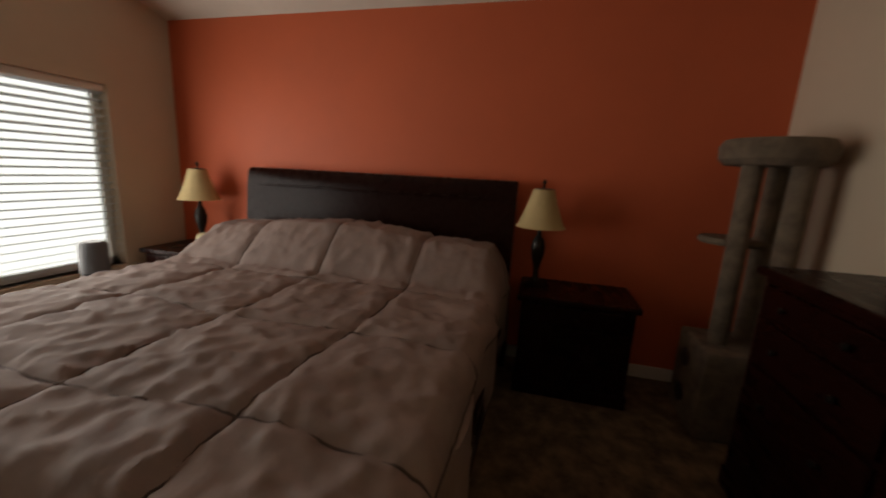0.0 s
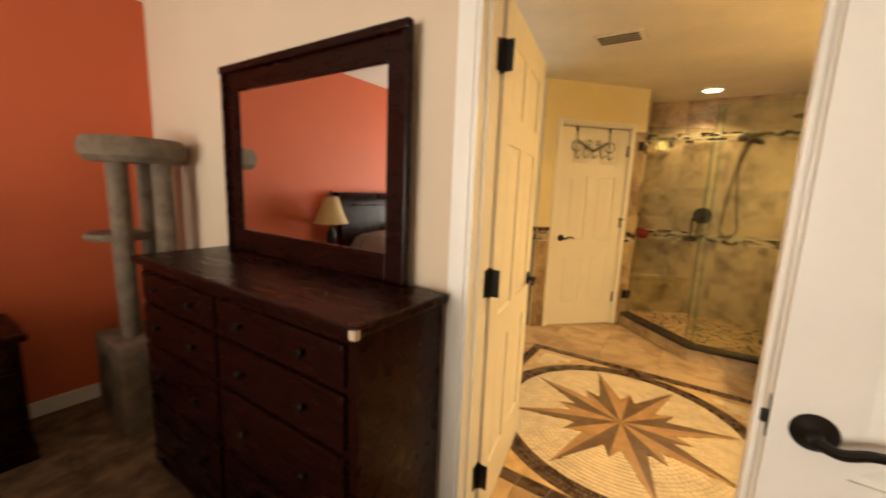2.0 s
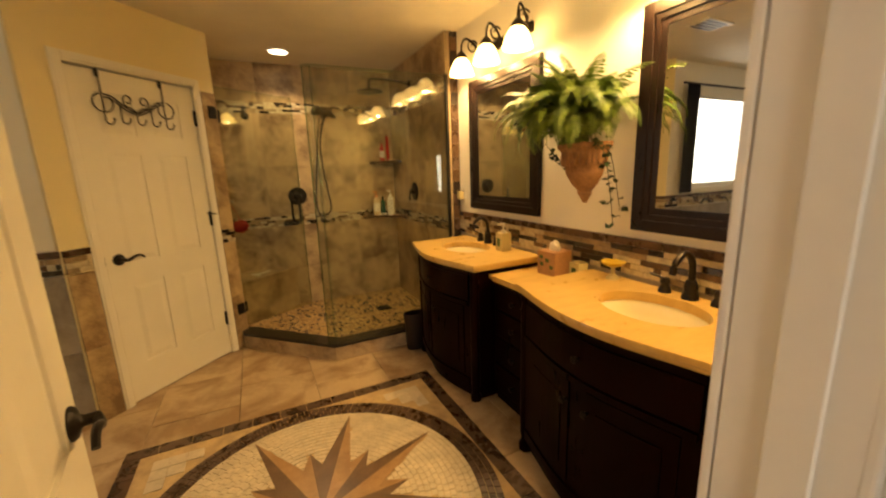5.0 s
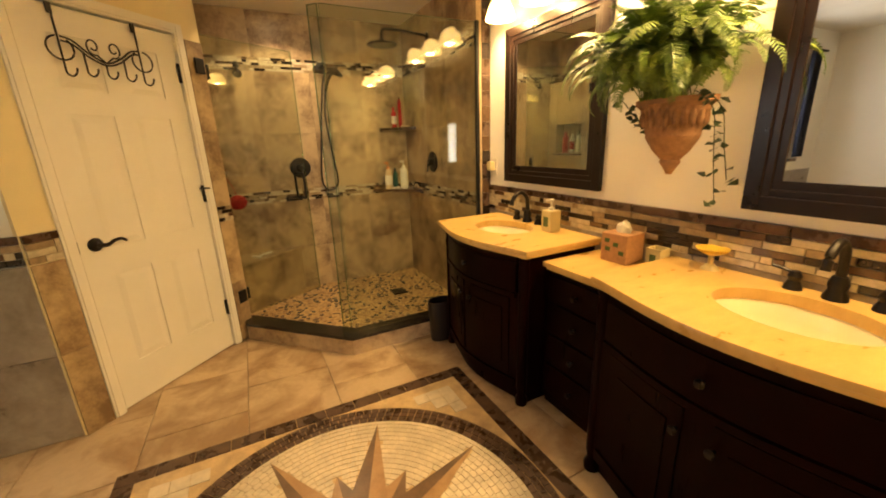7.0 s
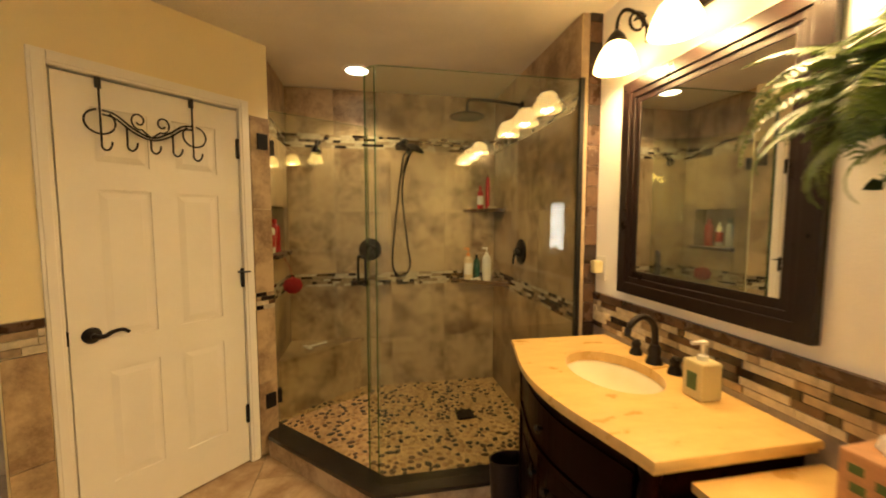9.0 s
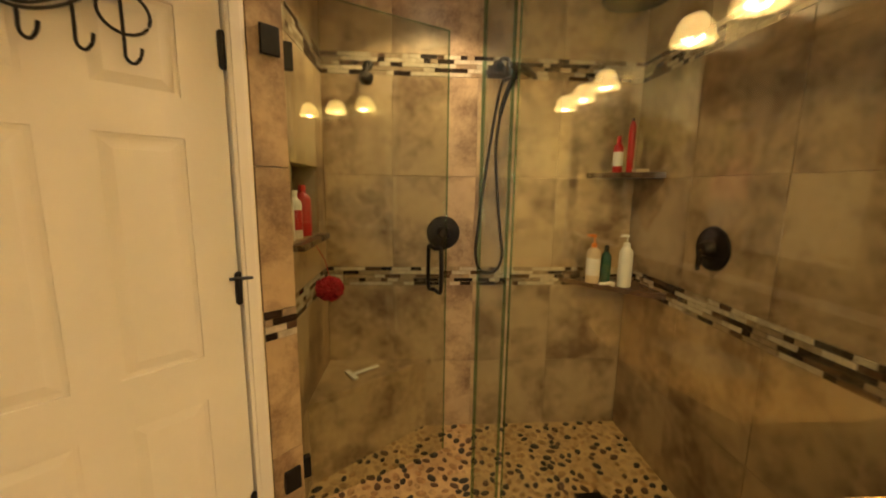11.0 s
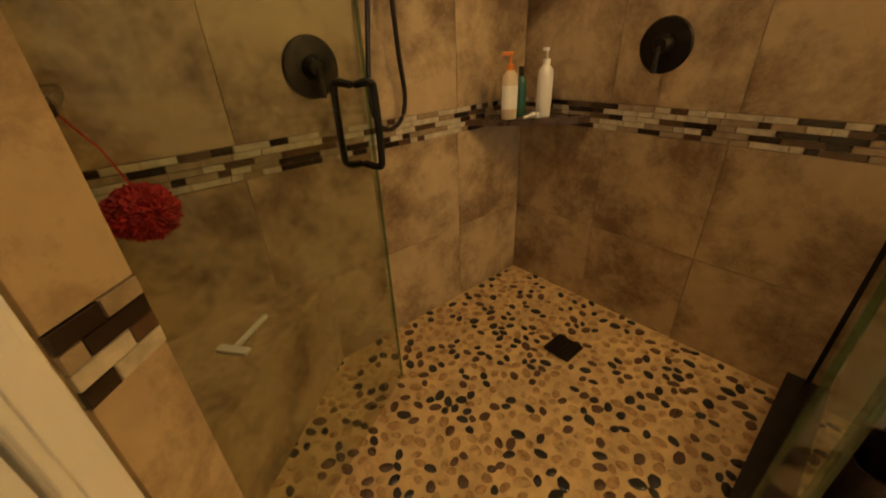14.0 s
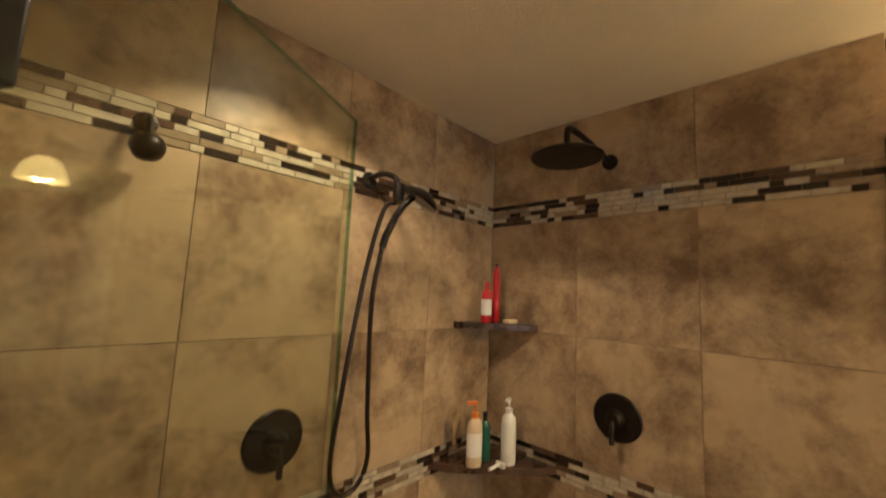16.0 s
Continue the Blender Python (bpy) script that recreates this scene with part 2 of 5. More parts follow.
def solid(name, bm, material, label, category, group="", kind="", smooth=False):
    return tagged(mesh_ob(name, bm, material, smooth), label, category, group, kind)


def box(bm, x0, x1, y0, y1, z0, z1, bevel=0.0):
    """A box added to bm, with chamfered edges if bevel is set."""
    t = bmesh.new()
    bmesh.ops.create_cube(t, size=1.0, matrix=Matrix.Translation(((x0 + x1) / 2, (y0 + y1) / 2, (z0 + z1) / 2)) @ Matrix.Diagonal((abs(x1 - x0), abs(y1 - y0), abs(z1 - z0), 1)))
    if bevel:
        bmesh.ops.bevel(t, geom=t.edges[:], offset=bevel, segments=2, affect="EDGES", profile=0.6)
    return absorb(bm, t)


def absorb(bm, t, m=None):
    if m is not None:
        bmesh.ops.transform(t, matrix=m, verts=t.verts)
    vm = [bm.verts.new(v.co) for v in t.verts]
    for i, v in enumerate(t.verts):
        v.index = i
    for f in t.faces:
        try:
            bm.faces.new([vm[v.index] for v in f.verts]).material_index = f.material_index
        except ValueError:
            pass
    t.free()
    return bm


def B(*a, bevel=0.0):
    return box(bmesh.new(), *a, bevel=bevel)


def lathe(profile, seg=24, m=None, bm=None):
    """Turns (radius, height) pairs round the z axis."""
    t = bmesh.new()
    rings = []
    for r, z in profile:
        rings.append([t.verts.new((r * math.cos(2 * math.pi * i / seg), r * math.sin(2 * math.pi * i / seg), z)) for i in range(seg)] if r > 1e-5 else [t.verts.new((0, 0, z))])
    for a, b in zip(rings, rings[1:]):
        for i in range(seg):
            q = [a[i % len(a)], a[(i + 1) % len(a)], b[(i + 1) % len(b)], b[i % len(b)]]
            q = list(dict.fromkeys(q))
            if len(q) > 2:
                t.faces.new(q)
    bmesh.ops.recalc_face_normals(t, faces=t.faces)
    return absorb(bm or bmesh.new(), t, m)


def tube(points, r, seg=8, bm=None, taper=None):
    """A round rod along points."""
    bm = bm or bmesh.new()
    pts = [Vector(p) for p in points]
    rings = []
    for i, p in enumerate(pts):
        d = (pts[min(i + 1, len(pts) - 1)] - pts[max(i - 1, 0)]).normalized()
        a = d.cross(Vector((0.31, 0.17, 0.93)) if abs(d.z) < 0.9 else Vector((1, 0.1, 0))).normalized()
        b = d.cross(a)
        rr = r * (taper[i] if taper else 1)
        rings.append([bm.verts.new(p + rr * (math.cos(2 * math.pi * k / seg) * a + math.sin(2 * math.pi * k / seg) * b)) for k in range(seg)])
    for a, b in zip(rings, rings[1:]):
        for k in range(seg):
            bm.faces.new((a[k], a[(k + 1) % seg], b[(k + 1) % seg], b[k]))
    bm.faces.new(rings[0][::-1])
    bm.faces.new(rings[-1])
    return bm


def smooth_path(pts, n=8):
    """Catmull-Rom through pts."""
    P = [Vector(p) for p in pts]
    P = [2 * P[0] - P[1]] + P + [2 * P[-1] - P[-2]]
    out = []
    for i in range(1, len(P) - 2):
        a, b, c, d = P[i - 1:i + 3]
        for k in range(n):
            t = k / n
            out.append(0.5 * (2 * b + (c - a) * t + (2 * a - 5 * b + 4 * c - d) * t * t + (3 * b - a - 3 * c + d) * t ** 3))
    return out + [P[-2]]


def prism(poly, z0, z1, bm=None):
    bm = bm or bmesh.new()
    lo = [bm.verts.new((x, y, z0)) for x, y in poly]
    hi = [bm.verts.new((x, y, z1)) for x, y in poly]
    n = len(poly)
    for i in range(n):
        bm.faces.new((lo[i], lo[(i + 1) % n], hi[(i + 1) % n], hi[i]))
    bm.faces.new(lo[::-1])
    bm.faces.new(hi)
    bmesh.ops.recalc_face_normals(bm, faces=bm.faces)
    return bm


def structure(name, bm, material, label, category):
    return solid(name, bm, material, label, category, kind="structure")


# ---- large structure ----
# Bathroom: door wall y -3.18..-3.06, vanity wall x 1.86, shower back wall y 0.79, angled closet wall, west part with a window.
BX, TX, BY, LX = 1.845, 1.735, 0.79, 0.065     # painted wall, shower side tile, shower back, shower left
ZC = 2.44
DL, DR = 0.024, 0.805                          # bathroom doorway between its jambs
bm = bmesh.new()
box(bm, -0.13 - 2.4, DL - 0.018, -3.27, -3.15, 0, 3.6)
box(bm, DR + 0.018, 1.98, -3.27, -3.15, 0, 3.6)
box(bm, DL - 0.018, DR + 0.018, -3.27, -3.15, 2.055, 3.6)
wall_n = structure("wall_north", bm, "cream", "cream painted bedroom wall with the bathroom doorway", "wall")
bm = bmesh.new()
box(bm, -3.0, DL - 0.018, -3.148, -3.14, 0, ZC)
box(bm, DR + 0.018, BX, -3.148, -3.14, 0, ZC)
box(bm, DL - 0.018, DR + 0.018, -3.148, -3.14, 2.055, ZC)
structure("wall_bath_south", bm, "bathpaint", "pale yellow painted bathroom wall beside the doorway", "wall")
structure("wall_bath_east", B(BX, BX + 0.12, -3.14, 0.95, 0, ZC + 0.1), "vanpaint", "off-white painted wall behind the double vanity", "wall")
structure("shower_wall_east", B(TX + 0.003, BX - 0.001, -0.56, BY, 0, ZC), "grout", "built-out shower side wall under travertine tiles", "wall")
structure("shower_wall_back", B(-0.1, BX, BY + 0.003, BY + 0.16, 0, ZC), "grout", "shower back wall under travertine tiles", "wall")
bm = bmesh.new()   # left shower wall with a niche opening
NY0, NY1, NZ0, NZ1 = 0.27, 0.66, 1.20, 1.52
for a in ((0.09, NY0, 0, ZC), (NY1, BY + 0.01, 0, ZC), (NY0, NY1, 0, NZ0), (NY0, NY1, NZ1, ZC)):
    box(bm, LX - 0.13, LX - 0.003, a[0], a[1], a[2], a[3])
box(bm, LX - 0.15, LX - 0.12, NY0 - 0.02, NY1 + 0.02, NZ0 - 0.02, NZ1 + 0.02)
wall_l = structure("shower_wall_left", bm, "grout", "shower left wall with a recessed niche", "wall")
# angled closet wall in its own frame: local x runs along the wall, local y into it
A45 = pose(0, 0, 0, 0, 0, 45)
bm = bmesh.new()
box(bm, -0.96, -0.79, 0.0, 0.10, 0, ZC)
box(bm, -0.005, 0.155, 0.0, 0.10, 0, ZC)
box(bm, -0.79, -0.005, 0.0, 0.10, 2.055, ZC)
wall_a = structure("wall_angled", bm, "bathpaint", "pale yellow wall set at an angle round the closet door", "wall")
wall_a.matrix_world = A45
# unseen panel added close behind the door, to stop light leaking round it
closet = structure("wall_closet", B(-0.96, 0.155, 0.112, 0.16, 0, ZC), "bathpaint", "unseen panel keeping outside light from leaking round the closet door", "wall")
closet.matrix_world = A45
bm = bmesh.new()   # window opening x -2.3..-1.05, z 1.1..2.1
for a in ((-3.0, -2.3, 0, ZC), (-1.05, -0.672, 0, ZC), (-2.3, -1.05, 0, 1.1), (-2.3, -1.05, 2.1, ZC)):
    box(bm, a[0], a[1], -0.66, -0.54, a[2], a[3])
structure("wall_bath_north", bm, "vanpaint", "off-white bathroom wall with a window above tiled wainscot", "wall")
structure("wall_bath_west", B(-3.12, -3.0, -3.14, -0.54, 0, ZC), "vanpaint", "off-white painted bathroom wall", "wall")
structure("ceiling_bath", B(-3.12, BX + 0.12, -3.145, 0.95, ZC, ZC + 0.08), "ceil", "cream bathroom ceiling with light texture", "ceiling")
structure("floor_bath", B(-3.12, BX + 0.12, -3.19, 0.95, -0.10, -0.006), "grout", "bathroom sub-floor with sand grout between tiles", "floor")
# Bedroom
RX, SY, EX = -2.38, -7.72, 1.66
structure("wall_red", B(RX - 0.12, RX, SY, -3.15, 0, 2.44), "red", "terracotta red painted accent wall", "wall")
bm = bmesh.new()   # south wall with window
WX0, WX1, WZ0, WZ1 = -1.84, 0.30, 0.52, 1.83
for a in ((RX - 0.12, WX0, 0, 4.0), (WX1, EX + 0.12, 0, 4.0), (WX0, WX1, 0, WZ0), (WX0, WX1, WZ1, 4.0)):
    box(bm, a[0], a[1], SY - 0.14, SY, a[2], a[3])
structure("wall_south", bm, "cream", "cream bedroom wall with the blinds window", "wall")
structure("wall_east", B(EX, EX + 0.12, SY, -3.27, 0, 4.0), "cream", "cream bedroom wall behind the open door", "wall")
structure("floor_bedroom", B(RX - 0.12, EX + 0.12, SY - 0.1, -3.20, -0.10, 0.0), "carpet", "tan cut-pile bedroom carpet", "floor")
bm = bmesh.new()   # sloped ceiling rising from the red wall
SL = 0.26
v = [bm.verts.new(c) for c in ((RX - 0.12, SY - 0.14, 2.44 - 0.12 * SL), (EX + 0.12, SY - 0.14, 2.44 + (EX - RX + 0.12) * SL), (EX + 0.12, -3.15, 2.44 + (EX - RX + 0.12) * SL), (RX - 0.12, -3.15, 2.44 - 0.12 * SL))]
w = [bm.verts.new(q.co + Vector((0, 0, 0.1))) for q in v]
for i in range(4):
    bm.faces.new((v[i], v[(i + 1) % 4], w[(i + 1) % 4], w[i]))
bm.faces.new(v[::-1]); bm.faces.new(w)
structure("ceiling_bedroom", bm, "ceil", "vaulted cream bedroom ceiling", "ceiling")
bm = bmesh.new()
box(bm, RX, RX + 0.014, SY, -3.27, 0, 0.09, 0.004)
box(bm, RX, DL - 0.09, -3.284, -3.27, 0, 0.09, 0.004)
structure("baseboard", bm, "white", "white painted baseboard along the bedroom walls", "baseboard")
# outdoor ground so that the place does not hang in the void
structure("ground", B(-120, 120, -120, 120, -0.5, -0.12), "grout", "bare ground outside the house", "ground")

# ---- door frames and doors ----


def six_panel(bm, w, h, t, x0=0.0):
    """A moulded six-panel leaf from x0 to x0+w, faces at y 0 and t: slab with sunk panels on both faces."""
    st, mid = 0.115, 0.10
    pw = (w - 2 * st - mid) / 2
    rows = ((0.24, 0.76), (0.90, 1.56), (1.67, 1.91))
    k = h / 2.03
    cols = ((x0 + st, x0 + st + pw), (x0 + st + pw + mid, x0 + w - st))
    box(bm, x0, x0 + w, 0.008, t - 0.008, 0.008, h)
    for f in (0, 1):
        ya, yb = (0.0, 0.0085) if f == 0 else (t - 0.0085, t)
        zs = [0.008] + [z * k for r in rows for z in r] + [h]
        box(bm, x0, x0 + st, ya, yb, 0.008, h)
        box(bm, x0 + w - st, x0 + w, ya, yb, 0.008, h)
        box(bm, x0 + st + pw, x0 + st + pw + mid, ya, yb, 0.008, h)
        for i in range(0, 8, 2):
            for c in cols:
                box(bm, c[0], c[1], ya, yb, zs[i], zs[i + 1])
        for r in rows:
            for c in cols:
                y_in, y_out = (0.0075, 0.0015) if f == 0 else (t - 0.0075, t - 0.0015)
                lo = [Vector((c[a] + sgx * 0.012, y_in, r[b] * k + sgz * 0.012)) for a, b, sgx, sgz in ((0, 0, 1, 1), (1, 0, -1, 1), (1, 1, -1, -1), (0, 1, 1, -1))]
                hi = [Vector((c[a] + sgx * 0.040, y_out, r[b] * k + sgz * 0.040)) for a, b, sgx, sgz in ((0, 0, 1, 1), (1, 0, -1, 1), (1, 1, -1, -1), (0, 1, 1, -1))]
                lv, hv = [bm.verts.new(p) for p in lo], [bm.verts.new(p) for p in hi]
                for i in range(4):
                    q = (lv[i], lv[(i + 1) % 4], hv[(i + 1) % 4], hv[i])
                    bm.faces.new(q if f == 0 else q[::-1])
                bm.faces.new(hv if f == 0 else hv[::-1])
    return bm


def lever(parent, x, z, y, side, flip=1):
    """A dark lever handle: rose and curved lever on the face at y; side is -1 or 1 (which way the face looks), flip which way it points."""
    m = pose(x, y, z, 90 if side < 0 else -90, 0, 0)
    h = part("door_handle", lathe([(0, 0.0), (0.034, 0.0), (0.035, 0.004), (0.030, 0.011), (0.015, 0.016), (0.011, 0.022), (0.011, 0.045), (0, 0.046)], 24, m), "bronze", parent, "oil-rubbed bronze lever handle", True)
    pts = smooth_path([(x, y + side * 0.040, z), (x + flip * 0.030, y + side * 0.048, z - 0.004), (x + flip * 0.062, y + side * 0.050, z + 0.010), (x + flip * 0.095, y + side * 0.050, z + 0.012), (x + flip * 0.118, y + side * 0.050, z - 0.004)], 5)
    part("lever", tube(pts, 0.009, 8, taper=[1.2 - 0.4 * i / (len(pts) - 1) for i in range(len(pts))]), "bronze", h, smooth=True)


def butt_hinge(parent, x, y, z, wx=0.03):
    """Hinge leaf plate with knuckle."""
    bm = B(x - wx, x + wx, y - 0.003, y + 0.003, z - 0.05, z + 0.05, bevel=0.002)
    tube([(x, y, z - 0.054), (x, y, z + 0.054)], 0.008, 8, bm)
    part("hinge", bm, "black", parent, "black butt hinge")


def casing(name, x0, x1, h, yf, w, t, label, parent_m=None, yb=None, depth=None):
    """Stepped trim round an opening on the face yf (looking to -y), and the jamb lining through the wall."""
    tr = thing(name, label, "door frame", parent_m, kind="structure")
    for side, (a, b) in (("stile", (x0 - w, x0)), ("stile", (x1, x1 + w))):
        bm = bmesh.new()
        box(bm, a, b, yf - t, yf, 0, h + w, 0.004)
        mid = (a + b) / 2
        box(bm, mid - w * 0.30, mid + w * 0.30, yf - t - 0.006, yf - t + 0.002, 0, h + w * 0.7, 0.003)
        part(side, bm, "white", tr)
    bm = bmesh.new()
    box(bm, x0 - 0.001, x1 + 0.001, yf - t, yf, h, h + w, 0.004)
    box(bm, x0, x1, yf - t - 0.006, yf - t + 0.002, h + w * 0.2, h + w * 0.8, 0.003)
    part("head_casing", bm, "white", tr)
    if depth:
        for a, b in ((x0 - 0.018, x0), (x1, x1 + 0.018)):
            part("jamb", B(a, b, yf - 0.002, yf + depth, 0, h), "white", tr)
        part("head_jamb", B(x0, x1, yf - 0.002, yf + depth, h - 0.001, h + 0.018), "white", tr)
        for a, b in ((x0, x0 + 0.011), (x1 - 0.011, x1)):
            part("door_stop", B(a, b, yf + 0.03, yf + 0.075, 0, h - 0.001, bevel=0.002), "white", tr)
    return tr


fr1 = casing("door_frame_1", DL, DR, 2.037, -3.27, 0.085, 0.014, "white painted casing and jamb of the bathroom doorway", None, depth=0.127)
# bathroom side trim
bm = bmesh.new()
box(bm, DL - 0.085, DL, -3.14, -3.126, 0, 2.12, 0.004)
box(bm, DR, DR + 0.085, -3.14, -3.126, 0, 2.12, 0.004)
box(bm, DL, DR, -3.14, -3.126, 2.037, 2.12, 0.004)
structure("trim", bm, "white", "white door trim on the bathroom side", "trim")
# bathroom leaf, swung open into the bathroom
leaf = thing("door_1", "white six-panel bathroom door standing open", "door", pose(DL + 0.012, -3.135, 0.0, 0, 0, 100), kind="structure")
part("leaf", six_panel(bmesh.new(), 0.75, 2.02, 0.035), "white", leaf)
lever(leaf, 0.685, 0.93, 0.0, -1, -1)
lever(leaf, 0.685, 0.93, 0.035, 1, -1)
for z in (0.27, 1.05, 1.82):
    hg = mesh_ob("hinge", B(DL - 0.011, DL + 0.043, -3.142, -3.136, z - 0.05, z + 0.05, bevel=0.002), "black")
    tube_bm = tube([(DL + 0.005, -3.139, z - 0.055), (DL + 0.005, -3.139, z + 0.055)], 0.009, 8)
    hg.parent = fr1
    part("hinge_knuckle", tube_bm, "black", hg)
    part("hinge_leaf", B(DL + 0.0005, DL + 0.0035, -3.19, -3.142, z - 0.05, z + 0.05), "black", hg)
# closet door in the angled wall
fr2 = casing("door_frame_2", -0.770, -0.024, 2.037, 0.0, 0.055, 0.013, "white casing of the closet door in the angled wall", A45, depth=0.10)
cd = thing("door_2", "closed white six-panel closet door", "door", A45 @ pose(-0.764, 0.006, 0.0), kind="structure")
part("leaf", six_panel(bmesh.new(), 0.730, 2.026, 0.035, 0.004), "white", cd)
lever(cd, 0.075, 0.93, 0.0, -1, 1)
for z in (0.30, 1.10, 1.82):
    butt_hinge(cd, 0.732, -0.008, z, 0.012)
part("latch_plate", B(-0.004, 0.004, -0.002, 0.02, 0.90, 0.96), "black", cd)
part("hook_stop", tube([(0.700, -0.022, 1.137), (0.732, -0.024, 1.135), (0.770, -0.022, 1.132)], 0.006, 6), "black", cd)
# entry door standing open in front of the bedroom wall
ed = thing("door_3", "white six-panel bedroom entry door standing open", "door", pose(0.785, -3.445, 0.0, 0, 0, -4), kind="structure")
part("leaf", six_panel(bmesh.new(), 0.81, 2.03, 0.035), "white", ed)
lever(ed, 0.062, 0.97, 0.0, -1, 1)
lever(ed, 0.062, 0.97, 0.035, 1, 1)
part("latch_plate", B(-0.002, 0.001, 0.006, 0.029, 0.93, 1.01), "black", ed)
part("latch_bolt", B(-0.013, -0.0015, 0.010, 0.024, 0.955, 0.980, bevel=0.003), "black", ed)

# ---- bedroom window ----
win = thing("window_1", "bedroom window with white horizontal blinds half open", "window", kind="structure")
bm = bmesh.new()
for a in ((WX0 - 0.07, WX0, WZ0 - 0.07, WZ1 + 0.07), (WX1, WX1 + 0.07, WZ0 - 0.07, WZ1 + 0.07), (WX0, WX1, WZ1, WZ1 + 0.07)):
    box(bm, a[0], a[1], SY - 0.002, SY + 0.016, a[2], a[3], 0.004)
part("window_frame", bm, "cream", win, "cream painted window casing")
part("window_sill", B(WX0 - 0.09, WX1 + 0.09, SY - 0.1, SY + 0.04, WZ0 - 0.035, WZ0 + 0.0, bevel=0.006), "cream", win)
bm = bmesh.new()
for a in ((WX0, WX0 + 0.045), ((WX0 + WX1) / 2 - 0.03, (WX0 + WX1) / 2 + 0.03), (WX1 - 0.045, WX1)):
    box(bm, a[0], a[1], SY - 0.11, SY - 0.07, WZ0, WZ1)
box(bm, WX0, WX1, SY - 0.11, SY - 0.07, WZ0, WZ0 + 0.05)
box(bm, WX0, WX1, SY - 0.11, SY - 0.07, WZ1 - 0.05, WZ1)
part("sash", bm, "white", win)
for i in range(2):
    xa = WX0 + 0.045 if i == 0 else (WX0 + WX1) / 2 + 0.03
    p = part("pane", B(xa, xa + (WX1 - WX0) / 2 - 0.075, SY - 0.092, SY - 0.088, WZ0 + 0.05, WZ1 - 0.05), "wglass", win)
    p.visible_shadow = False
sl_me = None
for i in range(24):
    z = WZ0 + 0.04 + i * (WZ1 - WZ0 - 0.10) / 23
    if sl_me is None:
        s = part("slat", B(WX0 + 0.01, WX1 - 0.01, -0.025, 0.025, -0.0016, 0.0016), "slat", win)
        sl_me = s.data
    else:
        s = new("slat", sl_me)
        s.parent = win
    s.matrix_world = pose(0, SY - 0.03, z, 14, 0, 0)
part("head_rail", B(WX0 + 0.005, WX1 - 0.005, SY - 0.06, SY - 0.005, WZ1 - 0.05, WZ1 - 0.002, bevel=0.004), "white", win)
# bright outdoors beyond the windows
structure("backdrop", B(-4.5, 3.0, SY - 2.52, SY - 2.5, -0.1, 3.4), "dayglow", "bright daylight outside the bedroom window", "backdrop")
structure("backdrop_bath", B(-4.0, -0.75, 1.5, 1.52, -0.1, 3.4), "dayglow", "bright daylight outside the bathroom window", "backdrop")
w2 = thing("window_2", "bathroom window with navy side curtains", "window", kind="structure")
bm = bmesh.new()
for a in ((-2.3, -2.25, 1.1, 2.1), (-1.10, -1.05, 1.1, 2.1), (-2.25, -1.10, 2.05, 2.1), (-2.25, -1.10, 1.1, 1.15)):
    box(bm, a[0], a[1], -0.63, -0.58, a[2], a[3])
part("window_frame", bm, "white", w2)
p = part("pane", B(-2.25, -1.10, -0.607, -0.602, 1.15, 2.05), "wglass", w2)
p.visible_shadow = False
for y0 in (-2.50, -1.06):
    bm = bmesh.new()
    n = 26
    f_, b_ = [], []
    for j in range(n + 1):
        x = y0 + 0.20 * j / n
        y = -0.72 + 0.018 * math.sin(j * 1.45)
        f_.append((bm.verts.new((x, y, 1.06)), bm.verts.new((x, y, 2.20))))
        b_.append((bm.verts.new((x, y + 0.006, 1.06)), bm.verts.new((x, y + 0.006, 2.20))))
    for a, b in zip(f_, f_[1:]):
        bm.faces.new((a[0], b[0], b[1], a[1]))
    for a, b in zip(b_, b_[1:]):
        bm.faces.new((b[0], a[0], a[1], b[1]))
    part("curtain", bm, "curtain", w2, "navy blue curtain panel", True)
part("curtain_rod", tube([(-2.62, -0.72, 2.21), (-0.78, -0.72, 2.21)], 0.012, 8), "bronze", w2)
# ---- bedroom things ----


def curved_board(x0, y0, y1, z0, z1, t, lean):
    """Sleigh headboard: a slab whose top rolls backwards."""
    bm = bmesh.new()
    prof = []
    n = 14
    for i in range(n + 1):
        k = i / n
        prof.append((x0 - lean * k ** 3, z0 + (z1 - z0) * k))
    fr = [(x + t, z) for x, z in prof] + [(prof[-1][0] + t * 0.5, z1 + 0.03), (prof[-1][0] - 0.02, z1 + 0.035), (prof[-1][0] - 0.045, z1 + 0.01), (prof[-1][0] - 0.04, z1 - 0.03)]
    poly = fr + [(x, z) for x, z in prof[::-1][1:]]
    a = [bm.verts.new((x, y0, z)) for x, z in poly]
    b = [bm.verts.new((x, y1, z)) for x, z in poly]
    n = len(poly)
    for i in range(n):
        bm.faces.new((a[i], a[(i + 1) % n], b[(i + 1) % n], b[i]))
    bm.faces.new(a[::-1]); bm.faces.new(b)
    bmesh.ops.recalc_face_normals(bm, faces=bm.faces)
    return bm


